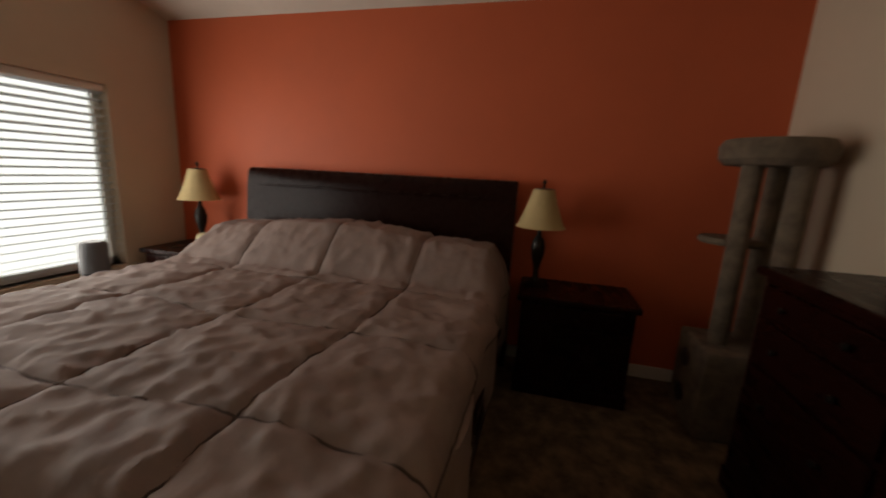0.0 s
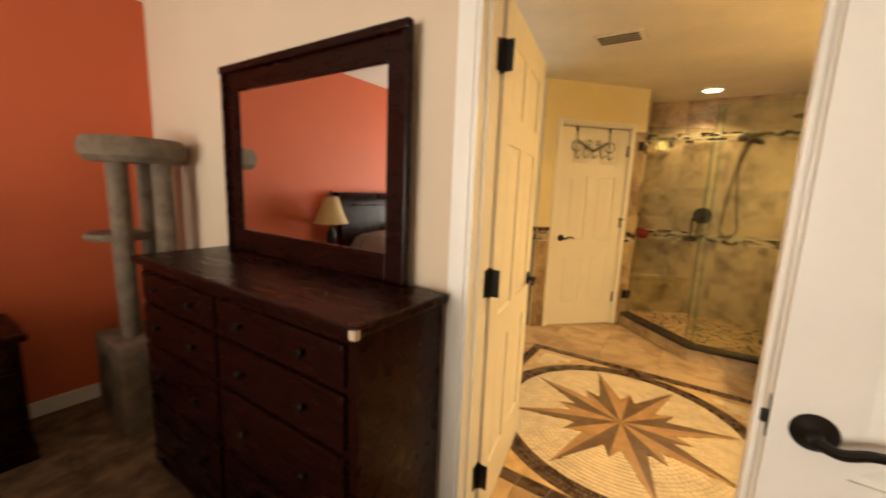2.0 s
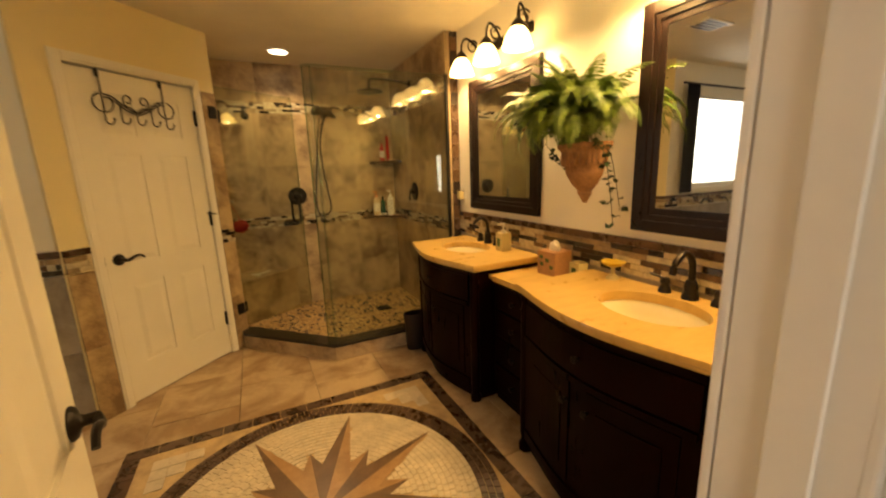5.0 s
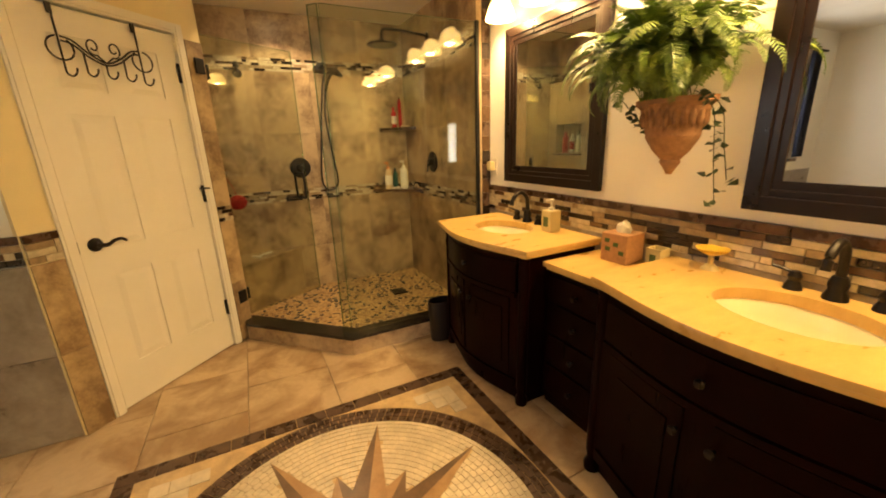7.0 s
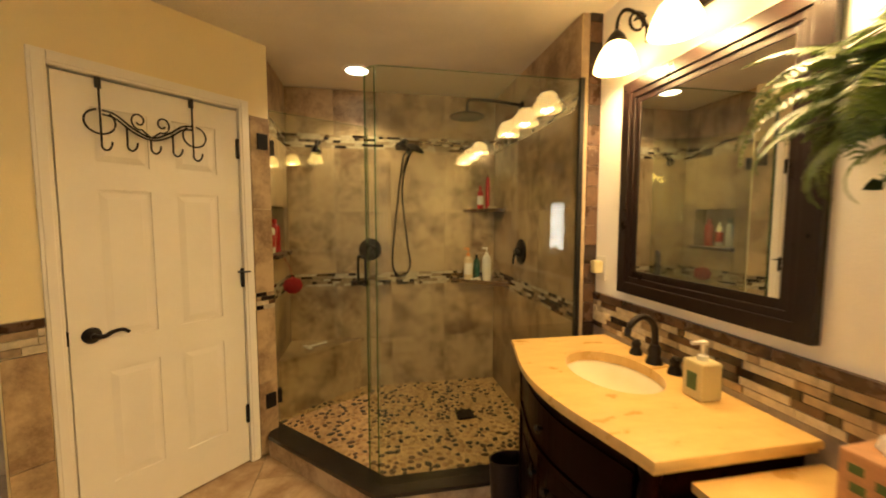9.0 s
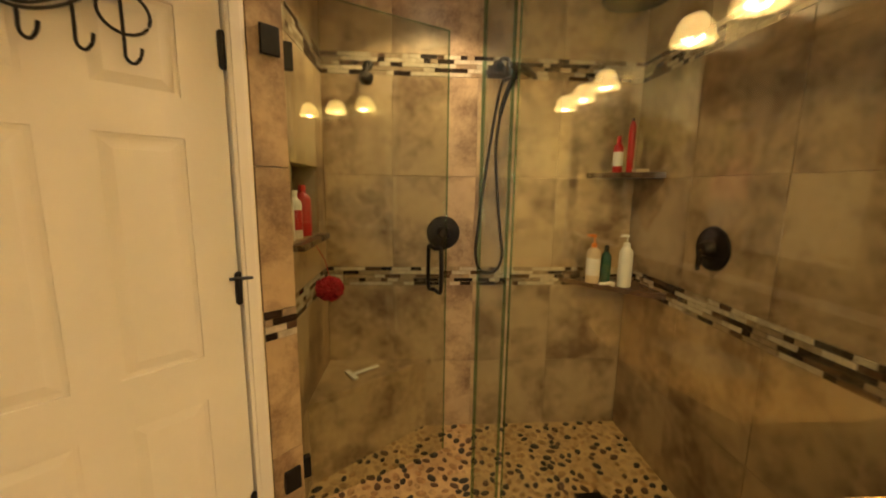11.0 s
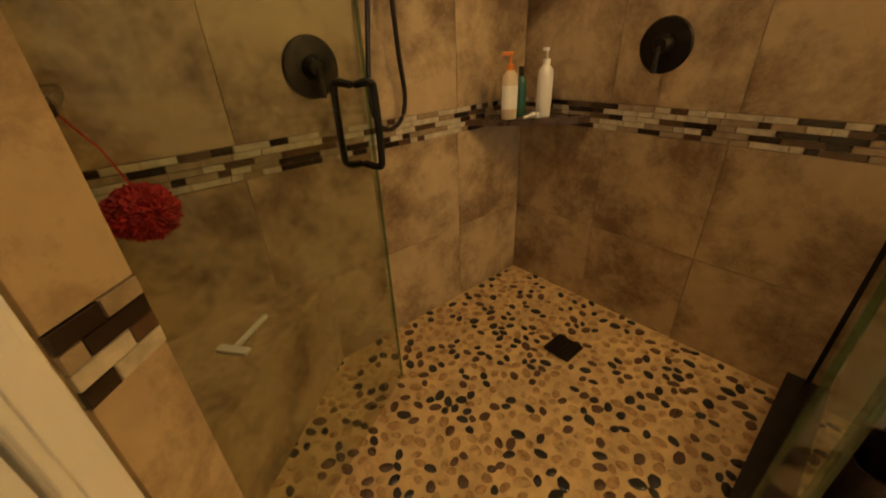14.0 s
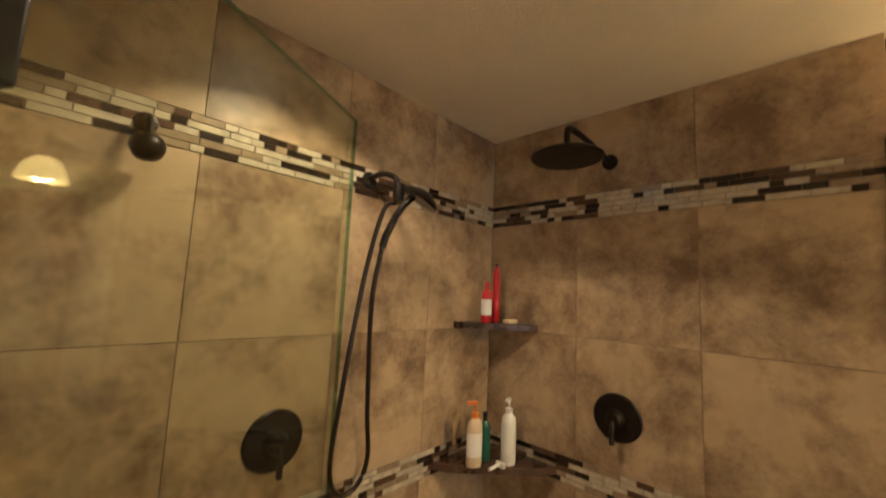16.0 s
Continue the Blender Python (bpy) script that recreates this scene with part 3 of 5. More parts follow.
BY0, BY1, BX0, BX1 = -6.87, -4.81, -2.20, -0.12     # bed plan
bed = thing("bed", "dark cherry sleigh bed with a high rolled headboard", "bed")
part("headboard", curved_board(-2.245, BY0 - 0.02, BY1 + 0.03, 0.2, 1.27, 0.055, 0.05), "cherry", bed, "rolled dark cherry headboard", True)
bm = bmesh.new()
box(bm, -2.205, -2.178, BY0 + 0.12, BY1 - 0.12, 1.175, 1.19, 0.004)
box(bm, -2.205, -2.178, BY0 + 0.12, BY1 - 0.12, 0.86, 0.875, 0.004)
part("headboard_moulding", bm, "cherry", bed)
for y in (BY0 - 0.01, BY1 + 0.01):
    part("side_rail", B(BX0 + 0.02, BX1 + 0.02, y - 0.02, y + 0.02, 0.2, 0.42, bevel=0.006), "cherry", bed)
    for x in (BX0 - 0.02, BX1 + 0.03):
        part("leg", B(x - 0.035, x + 0.035, y - 0.035, y + 0.035, 0.0, 0.42, bevel=0.006), "cherry", bed)
part("footboard", B(BX1 + 0.015, BX1 + 0.06, BY0, BY1, 0.15, 0.52, bevel=0.01), "cherry", bed)
solid("mattress", B(BX0, BX1 - 0.01, BY0 + 0.03, BY1 - 0.03, 0.36, 0.66, bevel=0.05), "sheet", "beige covered mattress on the sleigh bed", "mattress", smooth=True)
for y in (-6.34, -5.34):
    bm = bmesh.new()
    bmesh.ops.create_uvsphere(bm, u_segments=24, v_segments=14, radius=1.0)
    for v in bm.verts:
        v.co = Vector((math.copysign(abs(v.co.x) ** 0.6, v.co.x) * 0.24, math.copysign(abs(v.co.y) ** 0.5, v.co.y) * 0.44, v.co.z * 0.10))
    bmesh.ops.transform(bm, matrix=pose(-1.93, y, 0.745, 0, -14, 0), verts=bm.verts)
    solid("pillow", bm, "sheet", "beige pillow covered by the comforter", "pillow", group="pillows", smooth=True)


def quilt():
    """Comforter: a draped sheet with stitched seams, puffed squares and wrinkles."""
    bm = bmesh.new()
    nx, ny = 150, 190
    L, hw, drop = 2.16, 1.06, 0.40
    xs = [-2.14 + (L + 0.28) * i / nx for i in range(nx + 1)]
    y_c = (BY0 + BY1) / 2
    ss = [-(hw + drop) + 2 * (hw + drop) * j / ny for j in range(ny + 1)]
    top = {}


    def drape(x, s):
                """Point of the cover at bed length x and cross length s."""
                k = max(0.0, abs(s) - hw + 0.09)
                r = 0.09
                if k <= 0:
                    y, dz = s, 0.0
                elif k < r * math.pi / 2:
                    y, dz = math.copysign(hw - r + r * math.sin(k / r), s), -r * (1 - math.cos(k / r))
                else:
                    y, dz = math.copysign(hw + 0.02 * math.sin(x * 9 + s), s), -r - (k - r * math.pi / 2)
                xx = x
                over = x - (BX1 - 0.02)
                if over > 0:
                    xx, dz = BX1 - 0.02 + 0.10 * math.sin(min(1.0, over / 0.10) * 1.4), dz - max(0.0, over - 0.03)
                head = max(0.0, 1 - abs(x + 1.93) / 0.38)
                lift = 0.255 * min(1.0, head * 1.5) ** 0.8 * (1 if abs(s) < 0.95 else max(0.0, 1 - (abs(s) - 0.95) / 0.15))
                lift *= 0.85 + 0.15 * math.cos(s * 3.3)
                p = Vector((x * 3.1, s * 3.1, 1.7))
                wr = 0.013 * noise.noise(p) + 0.008 * noise.noise(p * 2.7) + 0.006 * noise.noise(p * 8.0) + 0.013 * (1 - abs(noise.noise(Vector((x * 7 + s * 3, s * 5 - x * 2, 3.0))))) ** 4
                sx = abs(((x + 0.10 * noise.noise(Vector((s, 0, 5))) + 2.0) / 0.56) % 1.0 - 0.5)
                sy = abs(((s + 0.06 * noise.noise(Vector((x, 0, 9)))) / 0.56) % 1.0 - 0.5)
                seam = min(abs(sx - 0.5), abs(sy - 0.5)) * 0.56
                puff = 0.026 * (1 - math.exp(-seam / 0.020))
                fold = 0.005 * (1 - abs(noise.noise(Vector((x * 13 + s * 4, s * 11 - x * 5, 7.0))))) ** 3 + 0.005 * (1 - abs(noise.noise(Vector((x * 22 - s * 3, s * 9 + x * 4, 2.0))))) ** 4
                return Vector((xx, y_c + y, max(0.12, 0.70 + lift + dz + wr + puff + fold)))

    for layer in (0, 1):
        for i, x in enumerate(xs):
            for j, s in enumerate(ss):
                top[layer, i, j] = bm.verts.new(drape(x, s) - Vector((0, 0, 0.018 * layer)))
    for i in range(nx):
        for j in range(ny):
            bm.faces.new((top[0, i, j], top[0, i + 1, j], top[0, i + 1, j + 1], top[0, i, j + 1]))
    for i in range(nx):
        for j in (0, ny):
            q = (top[0, i, j], top[1, i, j], top[1, i + 1, j], top[0, i + 1, j])
            bm.faces.new(q)
    for key in [k for k in top if k[0] == 1 and k[2] not in (0, ny)]:
        bm.verts.remove(top[key])
    seams = []
    for k in range(0, 5):
        line = [(0.56 * k - 2.0 - 0.10 * noise.noise(Vector((s, 0, 5))), s) for s in ss[3:-3]]
        seams.append([drape(a, b) + Vector((0, 0, 0.004)) for a, b in line if a < BX1 + 0.1])
    for k in range(-2, 3):
        line = [(x, 0.56 * k - 0.06 * noise.noise(Vector((x, 0, 9)))) for x in xs[2:-12]]
        seams.append([drape(a, b) + Vector((0, 0, 0.004)) for a, b in line])
    return bm, seams


cover, seam_lines = quilt()
cf = thing("comforter", "taupe quilted comforter rumpled over the bed", "comforter")
part("shell", cover, "quilt", cf, smooth=True)
# stitch lines as dark tubes: crease shade is put into their colour
for ln in seam_lines:
    if len(ln) > 3:
        part("seam", tube(ln, 0.0045, 6), "seam", cf, "stitched seam, coloured dark for the shade in its crease")


def chest(name, label, cat, x0, x1, y0, y1, h, cols, rows, face, knob=True, material="cherry"):
    """Case piece with body, overhanging top, drawers with knobs. face: '-y' or '+x', the side of the drawers."""
    e = thing(name, label, cat)
    part("body", B(x0 + 0.012, x1 - 0.012, y0 + 0.012, y1, 0.05, h - 0.03, bevel=0.004), material, e)
    ov = 0.02
    part("top", B(x0 - ov * 0.5, x1 + ov * 0.5, y0 - ov, y1 + 0.0, h - 0.032, h, bevel=0.008), material, e)
    part("plinth", B(x0 + 0.004, x1 - 0.004, y0 + 0.004, y1, 0.0, 0.09, bevel=0.004), material, e)
    return e


# dresser against the north wall
DX0, DX1, DY0, DY1, DH = -1.465, -0.055, -3.705, -3.295, 1.03
dr = chest("dresser", "dark cherry dresser with drawers and a chipped corner", "dresser", DX0, DX1, DY0, DY1, DH, 2, 4, "-y")
cols = [(DX0 + 0.05, DX0 + 0.68), (DX0 + 0.705, DX1 - 0.05)]
rows_ = [(0.12, 0.37), (0.39, 0.63), (0.65, 0.82), (0.84, 0.965)]
for c in cols:
    for r in rows_:
        d = part("drawer", B(c[0], c[1], DY0 - 0.006, DY0 + 0.03, r[0], r[1], bevel=0.006), "cherry", dr)
        for kx in (0.25, 0.75):
            part("knob", lathe([(0, 0.026), (0.010, 0.025), (0.014, 0.018), (0.008, 0.010), (0.006, 0.0), (0, 0.0)], 14, pose(c[0] + (c[1] - c[0]) * kx, DY0 - 0.006, (r[0] + r[1]) / 2, 90, 0, 0)), "bronze", d, smooth=True)
part("chip", B(DX1 - 0.012, DX1 + 0.0115, DY0 - 0.0215, DY0 - 0.002, DH - 0.034, DH - 0.006, bevel=0.004), "sheet", dr, "pale chipped wood at the corner")
# mirror standing on the dresser
mr = thing("dresser_mirror", "dark cherry framed mirror standing on the dresser", "mirror")
MX0, MX1, MZ0, MZ1, MY = -1.380, -0.222, 1.03, 1.895, -3.320
for nm, a in (("stile", (MX0, MX0 + 0.095, MZ0, MZ1)), ("stile", (MX1 - 0.095, MX1, MZ0, MZ1)), ("rail", (MX0 + 0.094, MX1 - 0.094, MZ1 - 0.095, MZ1)), ("rail", (MX0 + 0.094, MX1 - 0.094, MZ0, MZ0 + 0.105))):
    bm = B(a[0], a[1], MY, MY + 0.025, a[2], a[3], bevel=0.006)
    part(nm, bm, "cherry", mr)
bm = bmesh.new()
box(bm, MX0 - 0.012, MX1 + 0.012, MY - 0.022, MY + 0.01, MZ1 - 0.012, MZ1 + 0.022, 0.008)
box(bm, MX0 - 0.008, MX0 + 0.022, MY - 0.016, MY + 0.01, MZ0, MZ1, 0.006)
box(bm, MX1 - 0.022, MX1 + 0.008, MY - 0.016, MY + 0.01, MZ0, MZ1, 0.006)
part("moulding", bm, "cherry", mr)
part("glass", B(MX0 + 0.085, MX1 - 0.085, MY + 0.012, MY + 0.018, MZ0 + 0.09, MZ1 - 0.085), "mirror", mr, "clear mirror glass")


def nightstand(y0, y1):
    e = thing("nightstand", "dark cherry nightstand with drawers beside the bed", "nightstand", group="nightstands")
    x0, x1, h = RX + 0.03, -1.90, 0.64
    part("body", B(x0, x1 - 0.012, y0 + 0.012, y1 - 0.012, 0.06, h - 0.03, bevel=0.004), "cherry", e)
    part("top", B(x0, x1 + 0.015, y0 - 0.012, y1 + 0.012, h - 0.034, h, bevel=0.008), "cherry", e)
    part("plinth", B(x0, x1 - 0.002, y0, y1, 0.0, 0.08, bevel=0.004), "cherry", e)
    for a, b in ((0.10, 0.28), (0.30, 0.46), (0.48, 0.59)):
        d = part("drawer", B(x1 - 0.03, x1 + 0.004, y0 + 0.04, y1 - 0.04, a, b, bevel=0.005), "cherry", e)
        part("knob", lathe([(0, 0.026), (0.010, 0.025), (0.014, 0.018), (0.008, 0.010), (0.006, 0.0), (0, 0.0)], 14, pose(x1 + 0.004, (y0 + y1) / 2, (a + b) / 2, 0, 90, 0)), "bronze", d, smooth=True)
    return e


nightstand(-4.69, -4.02)
nightstand(-7.62, -7.02)


def table_lamp(x, y, z):
    e = thing("table_lamp", "bronze table lamp with a parchment bell shade on the nightstand", "lamp", pose(x, y, z), group="bedside lamps")
    part("base", lathe([(0, 0), (0.075, 0), (0.078, 0.012), (0.060, 0.022), (0.030, 0.035), (0.018, 0.06), (0.016, 0.10), (0.026, 0.15), (0.040, 0.20), (0.046, 0.25), (0.036, 0.30), (0.018, 0.33), (0.012, 0.36), (0.010, 0.43), (0, 0.43)], 24), "bronze", e, "dark bronze urn base", True)
    part("harp", tube(smooth_path([(0, 0, 0.42), (0.05, 0, 0.47), (0.05, 0, 0.56), (0, 0, 0.635)], 5), 0.003, 6), "bronze", e)
    prof = [(0.155, 0.385), (0.140, 0.41), (0.115, 0.47), (0.090, 0.54), (0.072, 0.60), (0.066, 0.625)]
    part("shade", lathe(prof + [(r - 0.004, zz) for r, zz in prof[::-1]] + [prof[0]], 28), "shade", e, "parchment bell lamp shade", True)
    part("finial", lathe([(0, 0.69), (0.008, 0.68), (0.013, 0.665), (0.006, 0.65), (0.010, 0.635), (0.066, 0.627), (0.066, 0.623), (0, 0.622)], 16), "bronze", e, smooth=True)
    return e


tl = table_lamp(-2.16, -4.61, 0.64)
copy_thing(tl, pose(-2.16, -7.30, 0.64))
# small things by the window
clk = thing("alarm_clock", "small round pale green clock on the nightstand", "clock")
part("body", lathe([(0, 0), (0.04, 0), (0.055, 0.02), (0.06, 0.07), (0.05, 0.12), (0.03, 0.14), (0, 0.145)], 20, pose(-2.02, -7.14, 0.64)), "ceramic", clk, smooth=True)
solid("paperback", B(-2.0, -1.92, -7.12, -7.03, 0.642, 0.668, bevel=0.002), "paper", "white paperback lying on the nightstand", "book")
fan = thing("tower_fan", "grey tower fan standing before the window", "fan", pose(-1.40, -7.36, 0))
part("base", lathe([(0, 0), (0.14, 0), (0.14, 0.015), (0.10, 0.03), (0.04, 0.04), (0, 0.04)], 28), "black", fan, smooth=True)
part("column", lathe([(0, 0.03), (0.07, 0.04), (0.075, 0.10), (0.075, 0.55), (0.074, 0.60), (0, 0.60)], 24), "black", fan, "black lower grille", True)
part("head", lathe([(0, 0.60), (0.075, 0.60), (0.077, 0.70), (0.075, 0.78), (0.06, 0.80), (0, 0.805)], 24), "fangrey", fan, "silver grey fan head", True)

# cat tree in the corner
cat = thing("cat_tree", "tan carpeted cat tree with a round top bed", "cat tree")
cx, cy = -1.95, -3.52
part("base_box", B(cx - 0.2, cx + 0.2, cy - 0.2, cy + 0.2, 0.0, 0.50, bevel=0.02), "plush", cat, "carpeted cubby with black discs for its shaded round holes")
# box is closed: black discs on its face paint the dark inside
for z in (0.14, 0.36):
    part("hole", lathe([(0, 0.0), (0.055, 0.0), (0.055, 0.004), (0, 0.004)], 20, pose(cx - 0.05, cy - 0.2, z, 90, 0, 0)), "black", cat)
for px, py, zt in ((-0.10, 0.08, 1.46), (0.11, 0.08, 1.46), (0.02, -0.09, 1.46)):
    part("post", lathe([(0.045, 0.5), (0.048, 0.52), (0.048, zt - 0.02), (0.045, zt)], 16, pose(cx + px, cy + py, 0)), "plush", cat, smooth=True)
part("platform", lathe([(0, 1.03), (0.15, 1.03), (0.16, 1.045), (0.15, 1.065), (0, 1.065)], 26, pose(cx - 0.12, cy - 0.06, 0)), "plush", cat, smooth=True)
part("top_bed", lathe([(0, 1.45), (0.20, 1.45), (0.23, 1.48), (0.235, 1.54), (0.215, 1.575), (0.185, 1.56), (0.17, 1.50), (0, 1.49)], 32, pose(cx, cy, 0)), "plush", cat, "round carpeted bolster bed", True)
# ---- shower: curb, glass, fittings ----
G = Vector((0.732, -0.555))                       # glass corner
D45 = Vector((-1, 1)).normalized()
HG = G + 0.955 * D45                            # hinge foot
curb = thing("shower_curb", "travertine shower curb capped with dark granite", "curb", kind="structure")


def band(poly_o, poly_i):
    return poly_o + poly_i[::-1]


def offset_line(d):
    """Front run and angled run of the curb, moved by d towards the room (positive) or the shower."""
    p = G + Vector((-0.7071, -0.7071)) * d
    u = p.y - (G.y - d)
    c = Vector((p.x + u, G.y - d))
    return [(BX - 0.002, G.y - d), (c.x, c.y), (c.x - (c.x - (LX + 0.01)) , c.y + (c.x - (LX + 0.01)))]


part("curb_face", prism(band(offset_line(0.058), offset_line(-0.058)), 0.0, 0.112), "trav", curb, "tan travertine curb face")
part("curb_cap", prism(band(offset_line(0.068), offset_line(-0.064)), 0.112, 0.134), "blackcurb", curb, "polished dark granite cap")


def pane(name, p, q, z0, z1, parent, t=0.010):
    """Glass sheet between two plan points with green edges."""
    p, q = Vector(p), Vector(q)
    d = (q - p).normalized()
    n = Vector((-d.y, d.x)) * t / 2
    ob = part(name, prism([tuple(p + n), tuple(p - n), tuple(q - n), tuple(q + n)], z0, z1), "glass", parent, "clear tempered glass")
    ob.visible_shadow = False
    e = 0.0012
    bm = bmesh.new()
    for c in (p, q):
        s = d * e
        prism([tuple(c - s + n), tuple(c - s - n), tuple(c + s - n), tuple(c + s + n)], z0, z1, bm)
    prism([tuple(p + n), tuple(p - n), tuple(q - n), tuple(q + n)], z1 - 0.001, z1 + 0.001, bm)
    part("glass_edge", bm, "edge", ob, "green polished glass edge")
    return ob


enc = thing("shower_enclosure", "frameless glass shower enclosure with dark clamps", "shower screen")
pane("fixed_panel", (G.x, G.y), (TX + 0.004, G.y), 0.136, 2.12, enc)
nf = G + 0.075 * D45
pane("return_panel", (G.x - 0.008, G.y + 0.008), tuple(nf), 0.136, 2.12, enc)
part("wall_channel", B(TX - 0.004, TX + 0.018, G.y - 0.012, G.y + 0.012, 0.134, 2.13), "black", enc, "black wall channel")
dl = math.radians(28.8)
DE = HG + Vector((0.012, 0.0)) + 0.70 * Vector((math.cos(dl), math.sin(dl)))
DS = HG + Vector((0.012, 0.0)) + 0.02 * Vector((math.cos(dl), math.sin(dl)))
sd = thing("shower_door", "frameless glass shower door swung open inwards", "shower door")
pane("door_glass", tuple(DS), tuple(DE), 0.145, 2.08, sd)
dm = pose(DS.x, DS.y, 0, 0, 0, 28.8)
for z in (0.32, 1.86):
    b = B(-0.05, 0.045, -0.014, 0.014, z - 0.045, z + 0.045, bevel=0.004)
    bmesh.ops.transform(b, matrix=dm, verts=b.verts)
    part("hinge", b, "black", sd, "black square glass hinge")
for z in (0.33, 1.88):
    b = B(0.072, 0.134, -0.026, -0.0125, z - 0.045, z + 0.045, bevel=0.004)
    bmesh.ops.transform(b, matrix=A45, verts=b.verts)
    part("hinge_wall_plate", b, "black", sd, "black square hinge plate on the tile")
hb = bmesh.new()
for s in (-1, 1):
    tube(smooth_path([(0.62, s * 0.006, 0.97), (0.62, s * 0.045, 0.965), (0.62, s * 0.056, 0.99), (0.62, s * 0.056, 1.14), (0.62, s * 0.045, 1.165), (0.62, s * 0.006, 1.16)], 5), 0.0095, 8, hb)
bmesh.ops.transform(hb, matrix=dm, verts=hb.verts)
part("pull_handle", hb, "black", sd, "black D-shaped pull handle", True)

# bench, shelves, niche sill
bench = thing("shower_bench", "tiled corner bench in the shower", "bench", kind="structure")
part("bench_body", prism([(LX, 0.36), (0.60, BY), (LX, BY)], 0.04, 0.435), "trav", bench)
part("bench_seat", prism([(LX, 0.335), (0.63, BY), (LX, BY)], 0.435, 0.465), "trav", bench)


def corner_shelf(z, leg, label):
    poly = [(TX, BY), (TX - leg, BY), (TX - leg * 0.93, BY - leg * 0.16), (TX - leg * 0.62, BY - leg * 0.50), (TX - leg * 0.16, BY - leg * 0.93), (TX, BY - leg)]
    return solid("corner_shelf", prism(poly, z - 0.028, z), "stonedark", label, "shelf")


corner_shelf(0.945, 0.37, "dark marble corner shelf holding shampoo bottles")
corner_shelf(1.520, 0.27, "small brown marble corner shelf holding red cans")
solid("niche_sill", B(LX - 0.11, LX + 0.045, NY0 - 0.02, NY1 + 0.02, NZ0 - 0.028, NZ0 - 0.001, bevel=0.005), "stonedark", "dark marble sill of the shower niche", "sill")

# fittings
def plate_valve(name, m, label):
    e = thing(name, label, "shower valve", m)
    part("plate", lathe([(0, 0), (0.088, 0), (0.090, 0.004), (0.084, 0.011), (0.035, 0.015), (0.034, 0.030), (0.022, 0.052), (0, 0.054)], 32), "bronze", e, smooth=True)
    part("lever", tube(smooth_path([(0, 0, 0.045), (0.0, -0.030, 0.056), (0.0, -0.085, 0.060)], 5), 0.009, 8), "bronze", e, smooth=True)
    return e


BACK = lambda x, z: Matrix.Translation((x, BY, z)) @ Matrix(((1, 0, 0, 0), (0, 0, -1, 0), (0, 1, 0, 0), (0, 0, 0, 1)))
SIDE = lambda y, z: Matrix.Translation((TX, y, z)) @ Matrix(((0, 0, -1, 0), (-1, 0, 0, 0), (0, 1, 0, 0), (0, 0, 0, 1)))
plate_valve("shower_valve", BACK(0.69, 1.19), "round bronze shower valve on the back wall")
plate_valve("shower_valve", SIDE(0.175, 1.205), "round bronze shower valve on the side wall")
sp = thing("body_spray", "small bronze body spray on a swivel arm", "body spray")
part("arm", tube(smooth_path([(0.30, BY, 2.03), (0.30, BY - 0.04, 2.03), (0.30, BY - 0.06, 2.0), (0.30, BY - 0.065, 1.97)], 5), 0.010, 8), "bronze", sp, smooth=True)
part("flange", lathe([(0, 0), (0.026, 0), (0.024, 0.008), (0.012, 0.012), (0, 0.012)], 20, BACK(0.30, 2.03)), "bronze", sp, smooth=True)
part("nozzle", lathe([(0, -0.012), (0.034, -0.012), (0.036, 0.0), (0.030, 0.018), (0.014, 0.03), (0, 0.032)], 20, pose(0.30, BY - 0.075, 1.95, 150, 0, 0)), "bronze", sp, smooth=True)
hs = thing("hand_shower", "bronze hand shower on an arm with a long looped hose", "hand shower")
part("flange", lathe([(0, 0), (0.03, 0), (0.028, 0.008), (0.014, 0.012), (0, 0.012)], 20, BACK(0.96, 2.05)), "bronze", hs, smooth=True)
part("arm", tube(smooth_path([(0.96, BY, 2.05), (0.965, BY - 0.07, 2.06), (0.98, BY - 0.13, 2.04), (0.985, BY - 0.145, 2.0)], 6), 0.011, 8), "bronze", hs, smooth=True)
part("cradle", lathe([(0, -0.03), (0.018, -0.03), (0.021, 0.0), (0.018, 0.03), (0, 0.03)], 16, pose(0.985, BY - 0.15, 1.985)), "bronze", hs, smooth=True)
part("spray_head", lathe([(0, -0.006), (0.068, -0.006), (0.072, 0.004), (0.060, 0.016), (0.025, 0.032), (0, 0.036)], 28, pose(1.04, BY - 0.20, 1.965, 22, 22, 0)), "bronze", hs, smooth=True)
part("wand", tube(smooth_path([(1.03, BY - 0.185, 1.98), (0.995, BY - 0.155, 1.93), (0.965, BY - 0.125, 1.84), (0.955, BY - 0.115, 1.79)], 5), 0.013, 8, taper=None), "bronze", hs, smooth=True)
part("hose", tube(smooth_path([(0.955, BY - 0.115, 1.79), (0.945, BY - 0.09, 1.60), (0.985, BY - 0.05, 1.25), (1.01, BY - 0.035, 1.07), (0.975, BY - 0.03, 0.985), (0.905, BY - 0.03, 0.98), (0.865, BY - 0.035, 1.08), (0.885, BY - 0.05, 1.35), (0.925, BY - 0.07, 1.70), (0.955, BY - 0.11, 1.92), (0.985, BY - 0.145, 1.95)], 8), 0.0085, 8), "rubber", hs, "dark ribbed metal hose", True)
rh = thing("rain_shower", "round bronze rain shower head on a wall arm", "shower head")
part("flange", lathe([(0, 0), (0.032, 0), (0.030, 0.009), (0.014, 0.014), (0, 0.014)], 20, SIDE(0.2, 2.215)), "bronze", rh, smooth=True)
